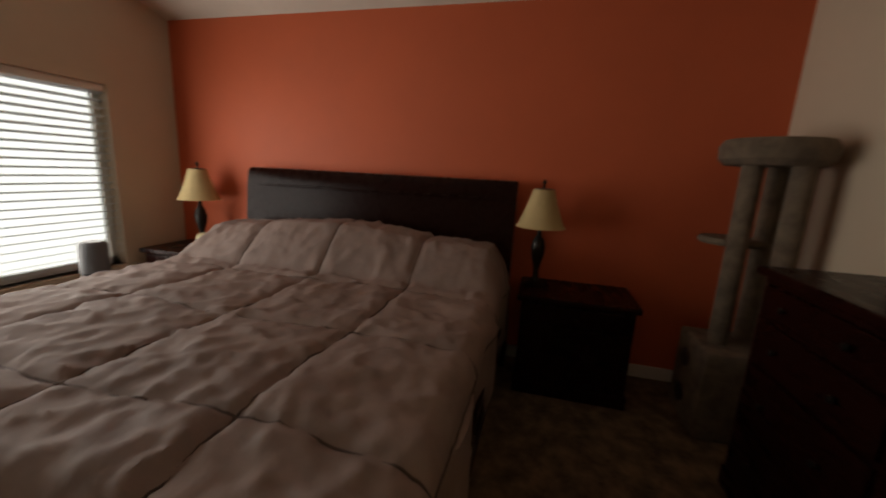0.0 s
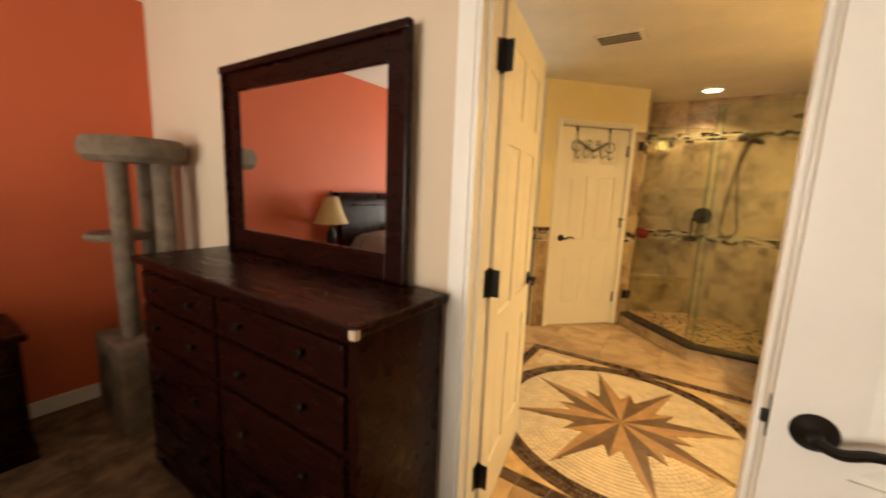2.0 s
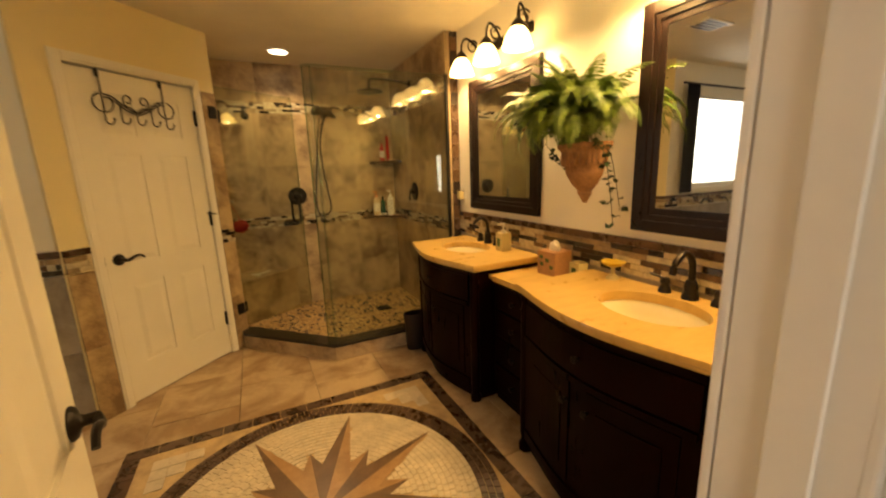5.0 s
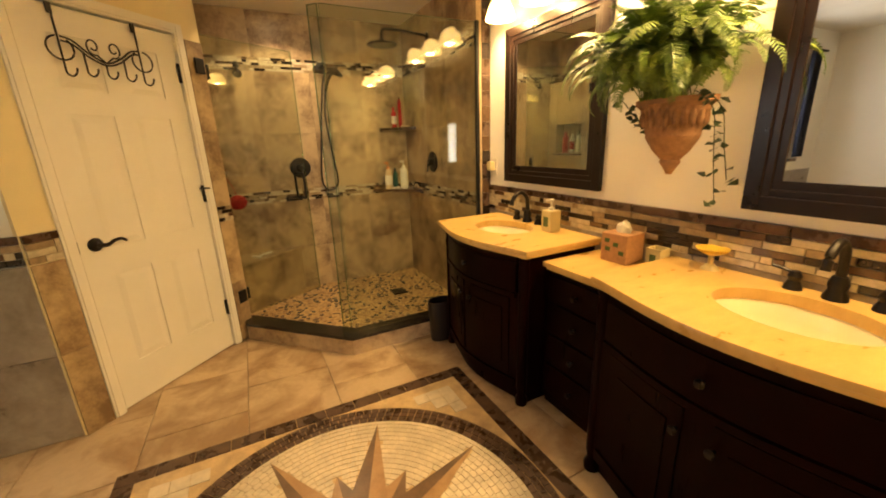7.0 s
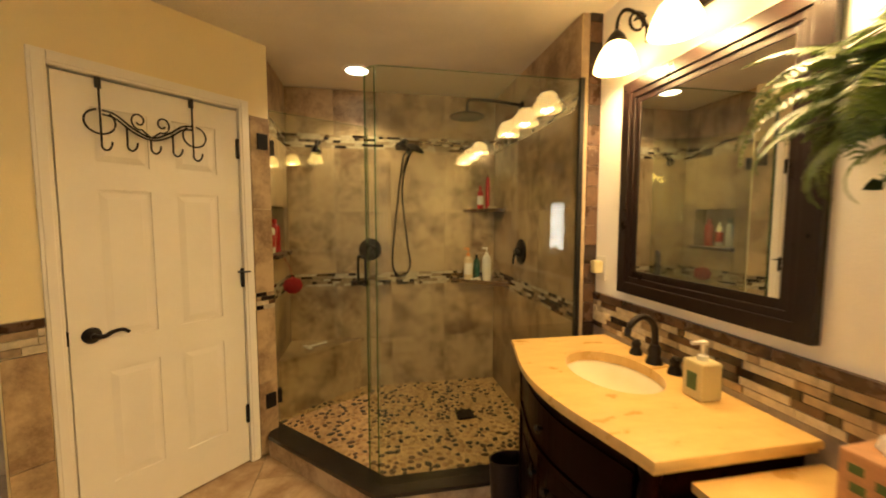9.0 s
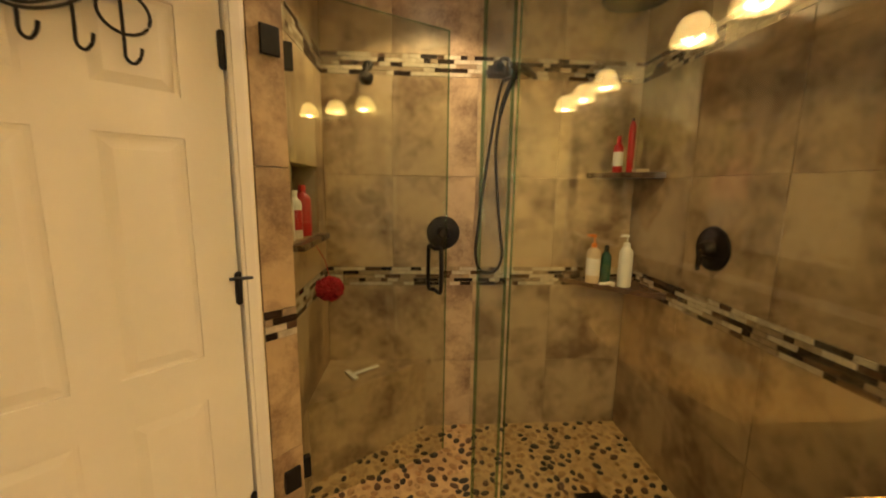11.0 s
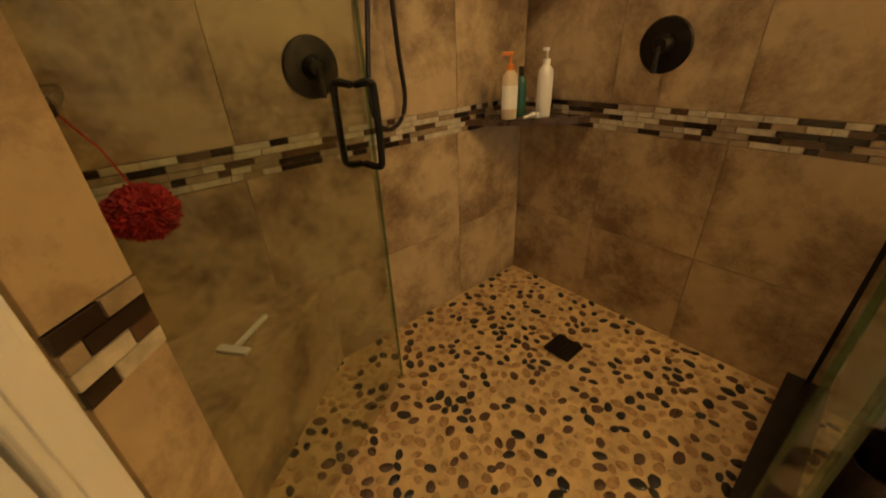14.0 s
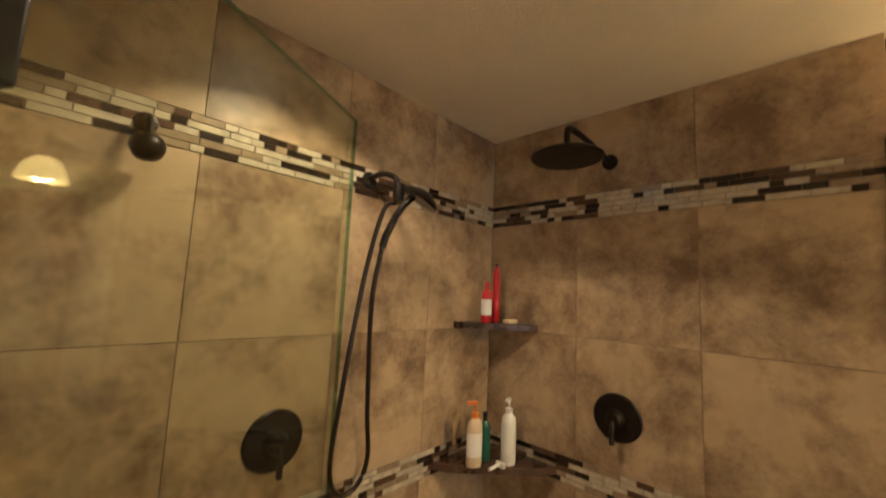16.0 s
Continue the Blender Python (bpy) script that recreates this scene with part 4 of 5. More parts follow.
part("arm", tube(smooth_path([(TX, 0.2, 2.215), (TX - 0.20, 0.2, 2.232), (TX - 0.34, 0.2, 2.235), (TX - 0.385, 0.2, 2.22), (TX - 0.39, 0.2, 2.165)], 6), 0.011, 8), "bronze", rh, smooth=True)
part("head", lathe([(0, 0), (0.115, 0), (0.120, 0.006), (0.112, 0.014), (0.03, 0.026), (0.018, 0.05), (0, 0.05)], 36, pose(TX - 0.39, 0.2, 2.115)), "bronze", rh, "wide flat spray head", True)
drn = thing("drain", "square dark drain in the pebble floor", "drain")
part("frame", B(1.27, 1.39, 0.115, 0.235, 0.055, 0.066, bevel=0.002), "bronze", drn)
# solid plate; black strips on top stand for the shade in its openings
for i in range(5):
    part("slot", B(1.285, 1.375, 0.130 + i * 0.021, 0.138 + i * 0.021, 0.0662, 0.0668), "black", drn)


def bottle(name, label, x, y, z, r, h, material, cap, cap_h, pump=False, flat=1.0, top=None):
    e = thing(name, label, "bottle", pose(x, y, z, 0, 0, (x * 777) % 60 - 30))
    s = Matrix.Diagonal((1, flat, 1, 1))
    part("body", lathe([(0, 0), (r * 0.92, 0), (r, r * 0.12), (r, h * 0.80), (r * 0.92, h * 0.90), (r * 0.42, h), (0, h)], 22, s), material, e, smooth=True)
    c = lathe([(0, h), (r * 0.42, h), (r * 0.42, h + cap_h * (0.35 if pump else 0.95)), (r * (0.12 if pump else 0.38), h + cap_h * (0.40 if pump else 1.0)), (r * (0.12 if pump else 0.1), h + cap_h), (0, h + cap_h)], 16)
    if pump:
        box(c, -r * 1.1, r * 0.25, -r * 0.2, r * 0.2, h + cap_h * 0.9, h + cap_h * 1.12, 0.002)
    part("pump" if pump else "cap", c, cap, e, smooth=True)
    part("label", lathe([(r * 1.012, h * 0.22), (r * 1.012, h * 0.70)], 22, s), top or "paper", e)
    return e


bottle("pump_bottle", "cream shampoo bottle with an orange pump on the corner shelf", 1.475, 0.655, 0.945, 0.034, 0.19, "creamplastic", "orange", 0.06, True, 0.75)
bottle("shampoo_bottle", "dark green shampoo bottle on the corner shelf", 1.545, 0.655, 0.945, 0.025, 0.165, "greenplastic", "black", 0.035, False, 0.7, "greenplastic")
bottle("pump_bottle", "tall white pump bottle on the corner shelf", 1.605, 0.575, 0.945, 0.036, 0.205, "whiteplastic", "whiteplastic", 0.055, True, 0.85, "whiteplastic")
rz = thing("razor", "white razor lying on the corner shelf", "razor")
rb = tube([(1.475, 0.575, 0.957), (1.53, 0.565, 0.965)], 0.007, 8)
box(rb, 1.53, 1.545, 0.545, 0.585, 0.950, 0.972, 0.002)
part("handle", rb, "whiteplastic", rz)
bottle("spray_can", "red spray can on the upper corner shelf", 1.585, 0.70, 1.520, 0.024, 0.15, "redplastic", "redplastic", 0.035, False, 1.0, "whiteplastic")
bottle("tall_bottle", "tall dark red bottle on the upper corner shelf", 1.645, 0.69, 1.520, 0.017, 0.26, "redplastic", "black", 0.012, False, 1.0, "redplastic")
solid("soap_bar", B(1.63, 1.70, 0.60, 0.64, 1.5205, 1.538, bevel=0.006), "creamplastic", "worn soap bar on the upper corner shelf", "soap", smooth=True)
bottle("shampoo_bottle", "green capped bottle in the shower niche", LX - 0.055, 0.36, NZ0, 0.032, 0.20, "whiteplastic", "greenplastic", 0.04, False, 0.8)
bottle("shampoo_bottle", "white bottle in the shower niche", LX - 0.05, 0.45, NZ0, 0.033, 0.18, "whiteplastic", "whiteplastic", 0.03, False, 0.8, "redplastic")
bottle("shampoo_bottle", "red bottle in the shower niche", LX - 0.045, 0.55, NZ0, 0.040, 0.20, "redplastic", "redplastic", 0.035, False, 0.8, "redplastic")
lo = thing("bath_pouf", "red mesh bath pouf hanging on a cord", "bath pouf")
bm = bmesh.new()
bmesh.ops.create_icosphere(bm, subdivisions=5, radius=0.066)
for v in bm.verts:
    d = v.co.normalized()
    v.co = d * (0.060 + 0.012 * noise.noise(d * 9) + 0.010 * noise.noise(d * 21))
    v.co.z *= 0.9
bmesh.ops.transform(bm, matrix=pose(0.150, 0.47, 0.965), verts=bm.verts)
part("mesh_ball", bm, "redmesh", lo, smooth=True)
part("cord", tube([(0.150, 0.47, 1.02), (0.13, 0.49, 1.09), (LX + 0.02, 0.49, 1.175)], 0.002, 6), "redplastic", lo)
sq = thing("squeegee", "white plastic squeegee lying on the shower bench", "squeegee")
bm = B(-0.008, 0.008, -0.02, 0.13, 0.0, 0.014, bevel=0.005)
box(bm, -0.05, 0.05, -0.045, -0.018, 0.0, 0.012, 0.003)
bmesh.ops.transform(bm, matrix=pose(0.24, 0.62, 0.466, 0, 0, -52), verts=bm.verts)
part("handle_and_blade", bm, "whiteplastic", sq)

# ceiling fittings
dn = thing("downlight", "round recessed ceiling downlight switched on", "downlight")
part("trim_ring", lathe([(0.075, ZC), (0.098, ZC), (0.096, ZC - 0.006), (0.078, ZC - 0.008), (0.075, ZC)], 32, pose(0.62, 0.38, 0)), "white", dn, smooth=True)
part("lens", lathe([(0, ZC - 0.003), (0.076, ZC - 0.003)], 32, pose(0.62, 0.38, 0)), "downglow", dn, "glowing lens")
vent = thing("ceiling_vent", "white ceiling air vent with black strips for its shaded slots", "vent")
part("frame", B(-0.11, 0.21, -1.50, -1.31, ZC - 0.012, ZC - 0.0005, bevel=0.003), "white", vent)
# no cut slots: black strips on the plate give the shade between louvres
for i in range(4):
    part("slat", B(-0.08, 0.18, -1.478 + i * 0.040, -1.452 + i * 0.040, ZC - 0.0135, ZC - 0.0121), "black", vent)

# over-door hook rack
hk = thing("hook_rack", "black wrought iron scroll hook rack over the closet door", "hook rack", A45)
X0, X1, ZR = -0.618, -0.262, 1.84
XM = (X0 + X1) / 2


def hook(x, z0, zb):
    """A round rod falling from z0 to a small upturned hook at zb."""
    return tube(smooth_path([(x, -0.018, z0), (x, -0.018, zb + 0.05), (x, -0.020, zb + 0.015), (x + 0.012, -0.034, zb), (x + 0.024, -0.046, zb + 0.014), (x + 0.028, -0.050, zb + 0.036)], 5), 0.0042, 8)


for x in (X0, X1):
    st = part("strap", B(x - 0.011, x + 0.011, -0.014, -0.006, 1.985, 2.030, bevel=0.002), "black", hk, "flat black over-door bracket")
    part("strap_hook", hook(x, 1.99, 1.724), "black", st, smooth=True)
    s_ = 1 if x == X0 else -1
    ring = [(x - s_ * 0.004 + 0.052 * math.sin(s_ * a), -0.026, ZR + 0.002 + 0.050 * math.cos(a)) for a in (-0.2 - 2 * math.pi * k / 28 * 0.86 for k in range(29))]
    part("end_loop", tube(ring, 0.0042, 8), "black", hk, smooth=True)
for dz in (0.0, -0.017):
    bar = smooth_path([(X0 + 0.005, -0.026, ZR + 0.052 + dz), (X0 + 0.05, -0.026, ZR + 0.042 + dz), (X0 + 0.11, -0.026, ZR - 0.004 + dz), (XM, -0.026, ZR - 0.034 + dz * 0.6),
                       (X1 - 0.11, -0.026, ZR - 0.004 + dz), (X1 - 0.05, -0.026, ZR + 0.042 + dz), (X1 - 0.005, -0.026, ZR + 0.052 + dz)], 7)
    part("bar", tube(bar, 0.0042, 8), "black", hk, smooth=True)
for s_ in (-1, 1):
    curl = [(XM + s_ * (0.046 + (0.032 - 0.021 * k / 30) * math.cos(-1.9 + 7.6 * k / 30)), -0.026, ZR + 0.034 + (0.040 - 0.027 * k / 30) * math.sin(-1.9 + 7.6 * k / 30)) for k in range(31)]
    part("scroll", tube([(XM, -0.026, ZR - 0.036)] + curl, 0.0038, 8), "black", hk, smooth=True)
for x in (X0 + (X1 - X0) * k / 4 for k in (1, 2, 3)):
    part("hook", hook(x, ZR + (0.0 if x != XM else -0.04), 1.734), "black", hk, smooth=True)

# ---- vanity ----


def bow(y0, y1, xc, xb, n=16, flat=0.0):
    """Front outline from (xc, y0) to (xc, y1), bulging to xb in the middle."""
    out = []
    for i in range(n + 1):
        k = i / n
        b = (math.sin(math.pi * k)) ** 1.3
        out.append((xc + (xb - xc) * b, y0 + (y1 - y0) * k))
    return out


def slab(poly, z0, z1, r=0.008):
    """Counter slab with an ogee-like stepped edge."""
    bm = prism(poly, z0 + 0.014, z1)
    c = Vector((sum(p[0] for p in poly) / len(poly), sum(p[1] for p in poly) / len(poly)))
    inner = [(BX - 0.003 if x > BX - 0.02 else x + 0.012, y + (0.012 if y < c.y else -0.012)) for x, y in poly]
    prism(inner, z0, z0 + 0.0139, bm)
    return bm


def ellipse_cut_slab(y0, y1, xc, xb, z0, z1, cx, cy, rx, ry):
    """Bow-front counter with an oval sink opening, edge stepped."""
    bm = bmesh.new()
    n = 48
    outer_line = bow(y0, y1, xc, xb, 24)
    poly = outer_line + [(BX - 0.003, y1), (BX - 0.003, y0)]
    P = [Vector(p) for p in poly]

    def cast(ang):
        d = Vector((math.cos(ang), math.sin(ang)))
        o = Vector((cx, cy))
        best = None
        for a, b in zip(P, P[1:] + P[:1]):
            e = b - a
            den = d.x * e.y - d.y * e.x
            if abs(den) < 1e-9:
                continue
            w = a - o
            t = (w.x * e.y - w.y * e.x) / den
            u = (w.x * d.y - w.y * d.x) / den
            if t > 0 and -1e-6 <= u <= 1 + 1e-6 and (best is None or t < best):
                best = t
        return o + d * best
    angs = sorted([2 * math.pi * i / n for i in range(n)] + [math.atan2(p.y - cy, p.x - cx) % (2 * math.pi) for p in P])
    rings = []
    for ang in angs:
        o = cast(ang)
        i_ = Vector((cx + rx * math.cos(ang), cy + ry * math.sin(ang)))
        s = (Vector((cx, cy)) - o).normalized() * 0.012
        rings.append([(i_, z1), (o + s * 0.25, z1), (o, z1 - 0.006), (o, z0 + 0.018), (o + s, z0 + 0.012), (o + s, z0), (i_, z0)])
    V = [[bm.verts.new((p.x, p.y, z)) for p, z in r] for r in rings]
    m = len(V[0])
    for a, b in zip(V, V[1:] + V[:1]):
        for k in range(m):
            q = [a[k], a[(k + 1) % m], b[(k + 1) % m], b[k]]
            bm.faces.new(q)
    bmesh.ops.recalc_face_normals(bm, faces=bm.faces)
    return bm


def basin(parent_name, cx, cy, rx, ry, z):
    t = lathe([(1.03, -0.004), (0.985, -0.012), (0.93, -0.05), (0.80, -0.10), (0.55, -0.135), (0.12, -0.148), (0.10, -0.150), (0, -0.150)], 40, pose(cx, cy, z) @ Matrix.Diagonal((rx, ry, 1, 1)))
    e = thing("sink", "oval undermount cream sink in the vanity counter", "sink", group="sinks")
    part("bowl", t, "porcelain", e, smooth=True)
    part("drain_ring", lathe([(0, 0.004), (0.022, 0.004), (0.024, 0.0)], 20, pose(cx, cy, z - 0.149)), "bronze", e, smooth=True)


def cabinet(y0, y1, xc, xb, h, kind):
    e = thing("vanity_cabinet", "espresso bow-front vanity cabinet with doors below a drawer" if kind == "bow" else "espresso vanity drawer tower between two sink cabinets", "vanity", group="vanity units")
    if kind == "bow":
        front = bow(y0 + 0.02, y1 - 0.02, xc + 0.03, xb + 0.035, 20)
        part("body", prism(front + [(BX - 0.004, y1 - 0.02), (BX - 0.004, y0 + 0.02)], 0.09, h - 0.19), "espresso", e)
        for ya in (y0 + 0.02, y1 - 0.04):
            part("side_panel", B(xc + 0.03, BX - 0.004, ya, ya + 0.02, h - 0.191, h), "espresso", e)
        part("apron", prism(front[1:-1] + [(x + 0.018, y) for x, y in front[1:-1][::-1]], h - 0.191, h), "espresso", e)
        part("plinth", prism([(x + 0.03, y) for x, y in front] + [(BX - 0.004, y1 - 0.02), (BX - 0.004, y0 + 0.02)], 0.0, 0.09), "espresso", e)
        def rail(z0, z1, off, nm):
            f = [(x - off, y) for x, y in front[1:-1]]
            part(nm, prism(f + [(x + 0.02, y) for x, y in f[::-1]], z0, z1), "espresso", e)
        rail(h - 0.185, h - 0.035, 0.008, "drawer_front")
        rail(h - 0.215, h - 0.190, 0.016, "moulding")
        rail(0.09, 0.14, 0.012, "base_moulding")
        n = len(front)
        for a, b in ((2, n // 2), (n // 2 + 1, n - 2)):
            f = [(x - 0.007, y) for x, y in front[a:b]]
            dr_ = part("door", prism(f + [(x + 0.02, y) for x, y in f[::-1]], 0.155, h - 0.225), "espresso", e)
            g = [(x - 0.012, y) for x, y in front[a + 1:b - 1]]
            part("raised_panel", prism(g + [(x + 0.01, y) for x, y in g[::-1]], 0.22, h - 0.29), "espresso", dr_)
            ky = front[b - 1] if a == 2 else front[a]
            part("knob", lathe([(0, 0.030), (0.010, 0.029), (0.015, 0.020), (0.008, 0.010), (0.006, 0), (0, 0)], 14, pose(ky[0] - 0.008, ky[1] + (-0.01 if a == 2 else 0.01), h - 0.30, 0, -90, 0)), "bronze", dr_, smooth=True)
        for k in (0.5,):
            ii = int(n * k)
            part("knob", lathe([(0, 0.030), (0.010, 0.029), (0.015, 0.020), (0.008, 0.010), (0.006, 0), (0, 0)], 14, pose(front[ii][0] - 0.009, front[ii][1], h - 0.11, 0, -90, 0)), "bronze", e, smooth=True)
        for y in (y0 + 0.03, y1 - 0.03):
            part("corner_post", lathe([(0, 0), (0.032, 0), (0.034, 0.03), (0.020, 0.06), (0.028, 0.10), (0.026, h - 0.12), (0.030, h - 0.08), (0.022, h - 0.05), (0.030, h - 0.001), (0, h - 0.001)], 16, pose(xc + 0.045, y, 0)), "espresso", e, smooth=True)
    else:
        part("body", B(xc + 0.02, BX - 0.004, y0, y1, 0.05, h, bevel=0.003), "espresso", e)
        part("plinth", B(xc + 0.04, BX - 0.004, y0 + 0.002, y1 - 0.002, 0, 0.06), "espresso", e)
        for a, b in ((0.09, 0.25), (0.265, 0.42), (0.435, 0.59), (0.605, h - 0.03)):
            d = part("drawer", B(xc + 0.008, xc + 0.03, y0 + 0.03, y1 - 0.03, a, b, bevel=0.005), "espresso", e)
            part("knob", lathe([(0, 0.030), (0.010, 0.029), (0.015, 0.020), (0.008, 0.010), (0.006, 0), (0, 0)], 14, pose(xc + 0.008, (y0 + y1) / 2, (a + b) / 2, 0, -90, 0)), "bronze", d, smooth=True)
    return e


VA, VB, VC = (-1.585, -0.685), (-2.005, -1.585), (-2.905, -2.005)
SA, SB = -1.085, -2.50                          # sink centres
cabinet(VA[0], VA[1] - 0.07, 1.330, 1.245, 0.822, "bow")
cabinet(VB[0] + 0.002, VB[1] - 0.002, 1.47, 1.47, 0.765, "tower")
cabinet(VC[0], VC[1], 1.330, 1.245, 0.822, "bow")
solid("vanity_counter", ellipse_cut_slab(VA[0] - 0.02, VA[1] + 0.015, 1.345, 1.252, 0.824, 0.862, 1.59, SA, 0.155, 0.205), "counter", "golden stone bow-front counter with an ogee edge", "countertop", group="counters", smooth=True)
solid("vanity_counter", ellipse_cut_slab(VC[0] - 0.02, VC[1] + 0.02, 1.345, 1.252, 0.824, 0.862, 1.59, SB, 0.155, 0.205), "counter", "golden stone bow-front counter with an ogee edge", "countertop", group="counters", smooth=True)
solid("middle_counter", slab([(1.445, VB[0] + 0.022), (BX - 0.003, VB[0] + 0.022), (BX - 0.003, VB[1] - 0.022), (1.445, VB[1] - 0.022)], 0.767, 0.803), "counter", "lower golden stone counter between the sinks", "countertop")
basin("a", 1.59, SA, 0.155, 0.205, 0.826)
basin("b", 1.59, SB, 0.155, 0.205, 0.826)


def faucet(y):
    e = thing("faucet", "oil-rubbed bronze gooseneck faucet with two handles", "faucet", pose(0, y, 0), group="faucets")
    z = 0.862
    x = 1.795
    part("spout", tube(smooth_path([(x, 0, z), (x, 0, z + 0.10), (x - 0.012, 0, z + 0.16), (x - 0.06, 0, z + 0.19), (x - 0.11, 0, z + 0.16), (x - 0.125, 0, z + 0.115)], 6), 0.013, 10), "bronze", e, smooth=True)
    part("spout_base", lathe([(0, 0), (0.032, 0), (0.030, 0.012), (0.022, 0.030), (0.026, 0.050), (0.018, 0.075), (0, 0.08)], 20, pose(x, 0, z)), "bronze", e, smooth=True)
    for s in (-1, 1):
        h = part("handle", lathe([(0, 0), (0.026, 0), (0.024, 0.012), (0.016, 0.030), (0.020, 0.045), (0.012, 0.062), (0, 0.065)], 18, pose(x, s * 0.105, z)), "bronze", e, smooth=True)
        part("lever", tube([(x, s * 0.105, z + 0.055), (x - 0.01, s * 0.13, z + 0.064), (x - 0.015, s * 0.165, z + 0.07)], 0.006, 6), "bronze", h)
    return e


fa = faucet(SA + 0.03)
copy_thing(fa, pose(0, SB - 0.02, 0))


def wall_mirror(y0, y1):
    z0, z1 = 1.10, 2.025
    e = thing("vanity_mirror", "wall mirror in a wide dark stepped wooden frame", "mirror", group="vanity mirrors")
    w = 0.10
    steps = ((0.0, 0.050, 0.030), (0.030, 0.075, 0.022), (0.06, w, 0.014))
    for side in range(4):
        for (a, b, t), nm in zip(steps, ("", "_ogee", "_inner_step")):
            if side < 2:
                ya, yb = (y0 + a, y0 + b) if side == 0 else (y1 - b, y1 - a)
                bm = B(BX - t, BX - 0.001, ya, yb, z0 + a, z1 - a, bevel=0.003)
            else:
                za, zb = (z0 + a, z0 + b) if side == 2 else (z1 - b, z1 - a)
                bm = B(BX - t + 0.0006, BX - 0.001, y0 + b * 0.98, y1 - b * 0.98, za, zb, bevel=0.003)
            part(("stile" if side < 2 else "rail") + nm, bm, "frame", e)
    part("glass", B(BX - 0.010, BX - 0.004, y0 + w * 0.9, y1 - w * 0.9, z0 + w * 0.9, z1 - w * 0.9), "mirror", e, "clear mirror glass")
    part("bead", B(BX - 0.0125, BX - 0.0095, y0 + w - 0.004, y1 - w + 0.004, z0 + w - 0.004, z0 + w + 0.004), "bronze", e)
    return e


wall_mirror(-1.575, -0.775)
wall_mirror(-3.01, -2.215)


def vanity_light(yc):
    e = thing("vanity_light", "three-light bronze vanity fixture with glowing amber glass shades", "wall lamp", pose(0, yc, 0), group="vanity lights")
    part("back_plate", B(BX - 0.022, BX - 0.001, -0.30, 0.30, 2.155, 2.215, bevel=0.008), "bronze", e)
    for y in (-0.32, 0.0, 0.32):
        part("arm", tube(smooth_path([(BX - 0.02, y * 0.85, 2.185), (BX - 0.055, y * 0.88, 2.250), (BX - 0.105, y * 0.96, 2.285), (1.715, y, 2.250), (1.71, y, 2.185)], 6), 0.0075, 8), "bronze", e, smooth=True)
        curl = [(BX - 0.055 + (0.045 - 0.030 * k / 24) * math.cos(0.6 + 8.2 * k / 24), y * 0.9 + 0.012, 2.235 + (0.045 - 0.030 * k / 24) * math.sin(0.6 + 8.2 * k / 24)) for k in range(25)]
        part("scroll", tube(curl, 0.006, 8), "bronze", e, smooth=True)
        part("fitter", lathe([(0, 2.205), (0.012, 2.205), (0.030, 2.185), (0.040, 2.165), (0.036, 2.155), (0, 2.155)], 20, pose(1.71, y, 0)), "bronze", e, smooth=True)
        prof = [(0.034, 2.157), (0.052, 2.140), (0.068, 2.110), (0.080, 2.075), (0.086, 2.050)]
        part("shade", lathe(prof + [(r - 0.004, z) for r, z in prof[::-1]] + [prof[0]], 28, pose(1.71, y, 0)), "shadeglow", e, "glowing amber glass bell shade", True)
        part("bulb", lathe([(0, 2.055), (0.018, 2.062), (0.026, 2.085), (0.018, 2.115), (0.010, 2.150), (0, 2.150)], 16, pose(1.71, y, 0)), "bulbglow", e, "glowing bulb", True).visible_shadow = False
    return e


vanity_light(-1.19)
vanity_light(-2.60)
# outlet with nightlight
ol = thing("wall_outlet", "white wall outlet with a small plug-in air freshener", "outlet")
part("cover_plate", B(BX - 0.007, BX - 0.001, -0.648, -0.576, 1.125, 1.245, bevel=0.002), "whiteplastic", ol)
part("plug_in", B(BX - 0.05, BX - 0.007, -0.636, -0.588, 1.16, 1.225, bevel=0.01), "ceramic", ol, "cream plug-in freshener")


def tissue_box(x, y, z):
    e = thing("tissue_box", "peach tissue box cover with leaf print", "tissue box", pose(x, y, z, 0, 0, 4))
    part("cover", B(-0.066, 0.066, -0.066, 0.066, 0, 0.135, bevel=0.006), "tissue", e)
    for i, (a, b) in enumerate(((0.03, 0.06), (-0.01, 0.085), (0.035, 0.10), (-0.04, 0.05))):
        part("leaf_print", B(-0.0675, -0.066, a - 0.013, a + 0.013, b - 0.010, b + 0.010, bevel=0.0005), "green", e)
    bm = bmesh.new()
    bmesh.ops.create_icosphere(bm, subdivisions=3, radius=0.03)
    for v in bm.verts:
        v.co = Vector((v.co.x * 0.7, v.co.y * 1.1, v.co.z * 1.3)) + v.co.normalized() * 0.012 * noise.noise(v.co * 60)
    bmesh.ops.transform(bm, matrix=pose(0, 0, 0.15), verts=bm.verts)
    part("tissue", bm, "paper", e, "white tissue pulled up", True)


tissue_box(1.765, -1.785, 0.803)
cup = thing("tumbler", "cream ceramic toothbrush tumbler with green print", "tumbler", pose(1.775, -1.955, 0.803))
part("body", lathe([(0, 0), (0.034, 0), (0.037, 0.006), (0.037, 0.09), (0.039, 0.096), (0.033, 0.096), (0.031, 0.01), (0, 0.008)], 4, pose(0, 0, 0, 0, 0, 45) @ Matrix.Diagonal((1.25, 1.25, 1, 1))), "ceramic", cup)
part("print", B(-0.0345, -0.033, -0.014, 0.014, 0.03, 0.07), "green", cup)
sdp = thing("soap_dispenser", "square cream soap dispenser with green print", "soap dispenser", pose(1.735, -1.335, 0.862))
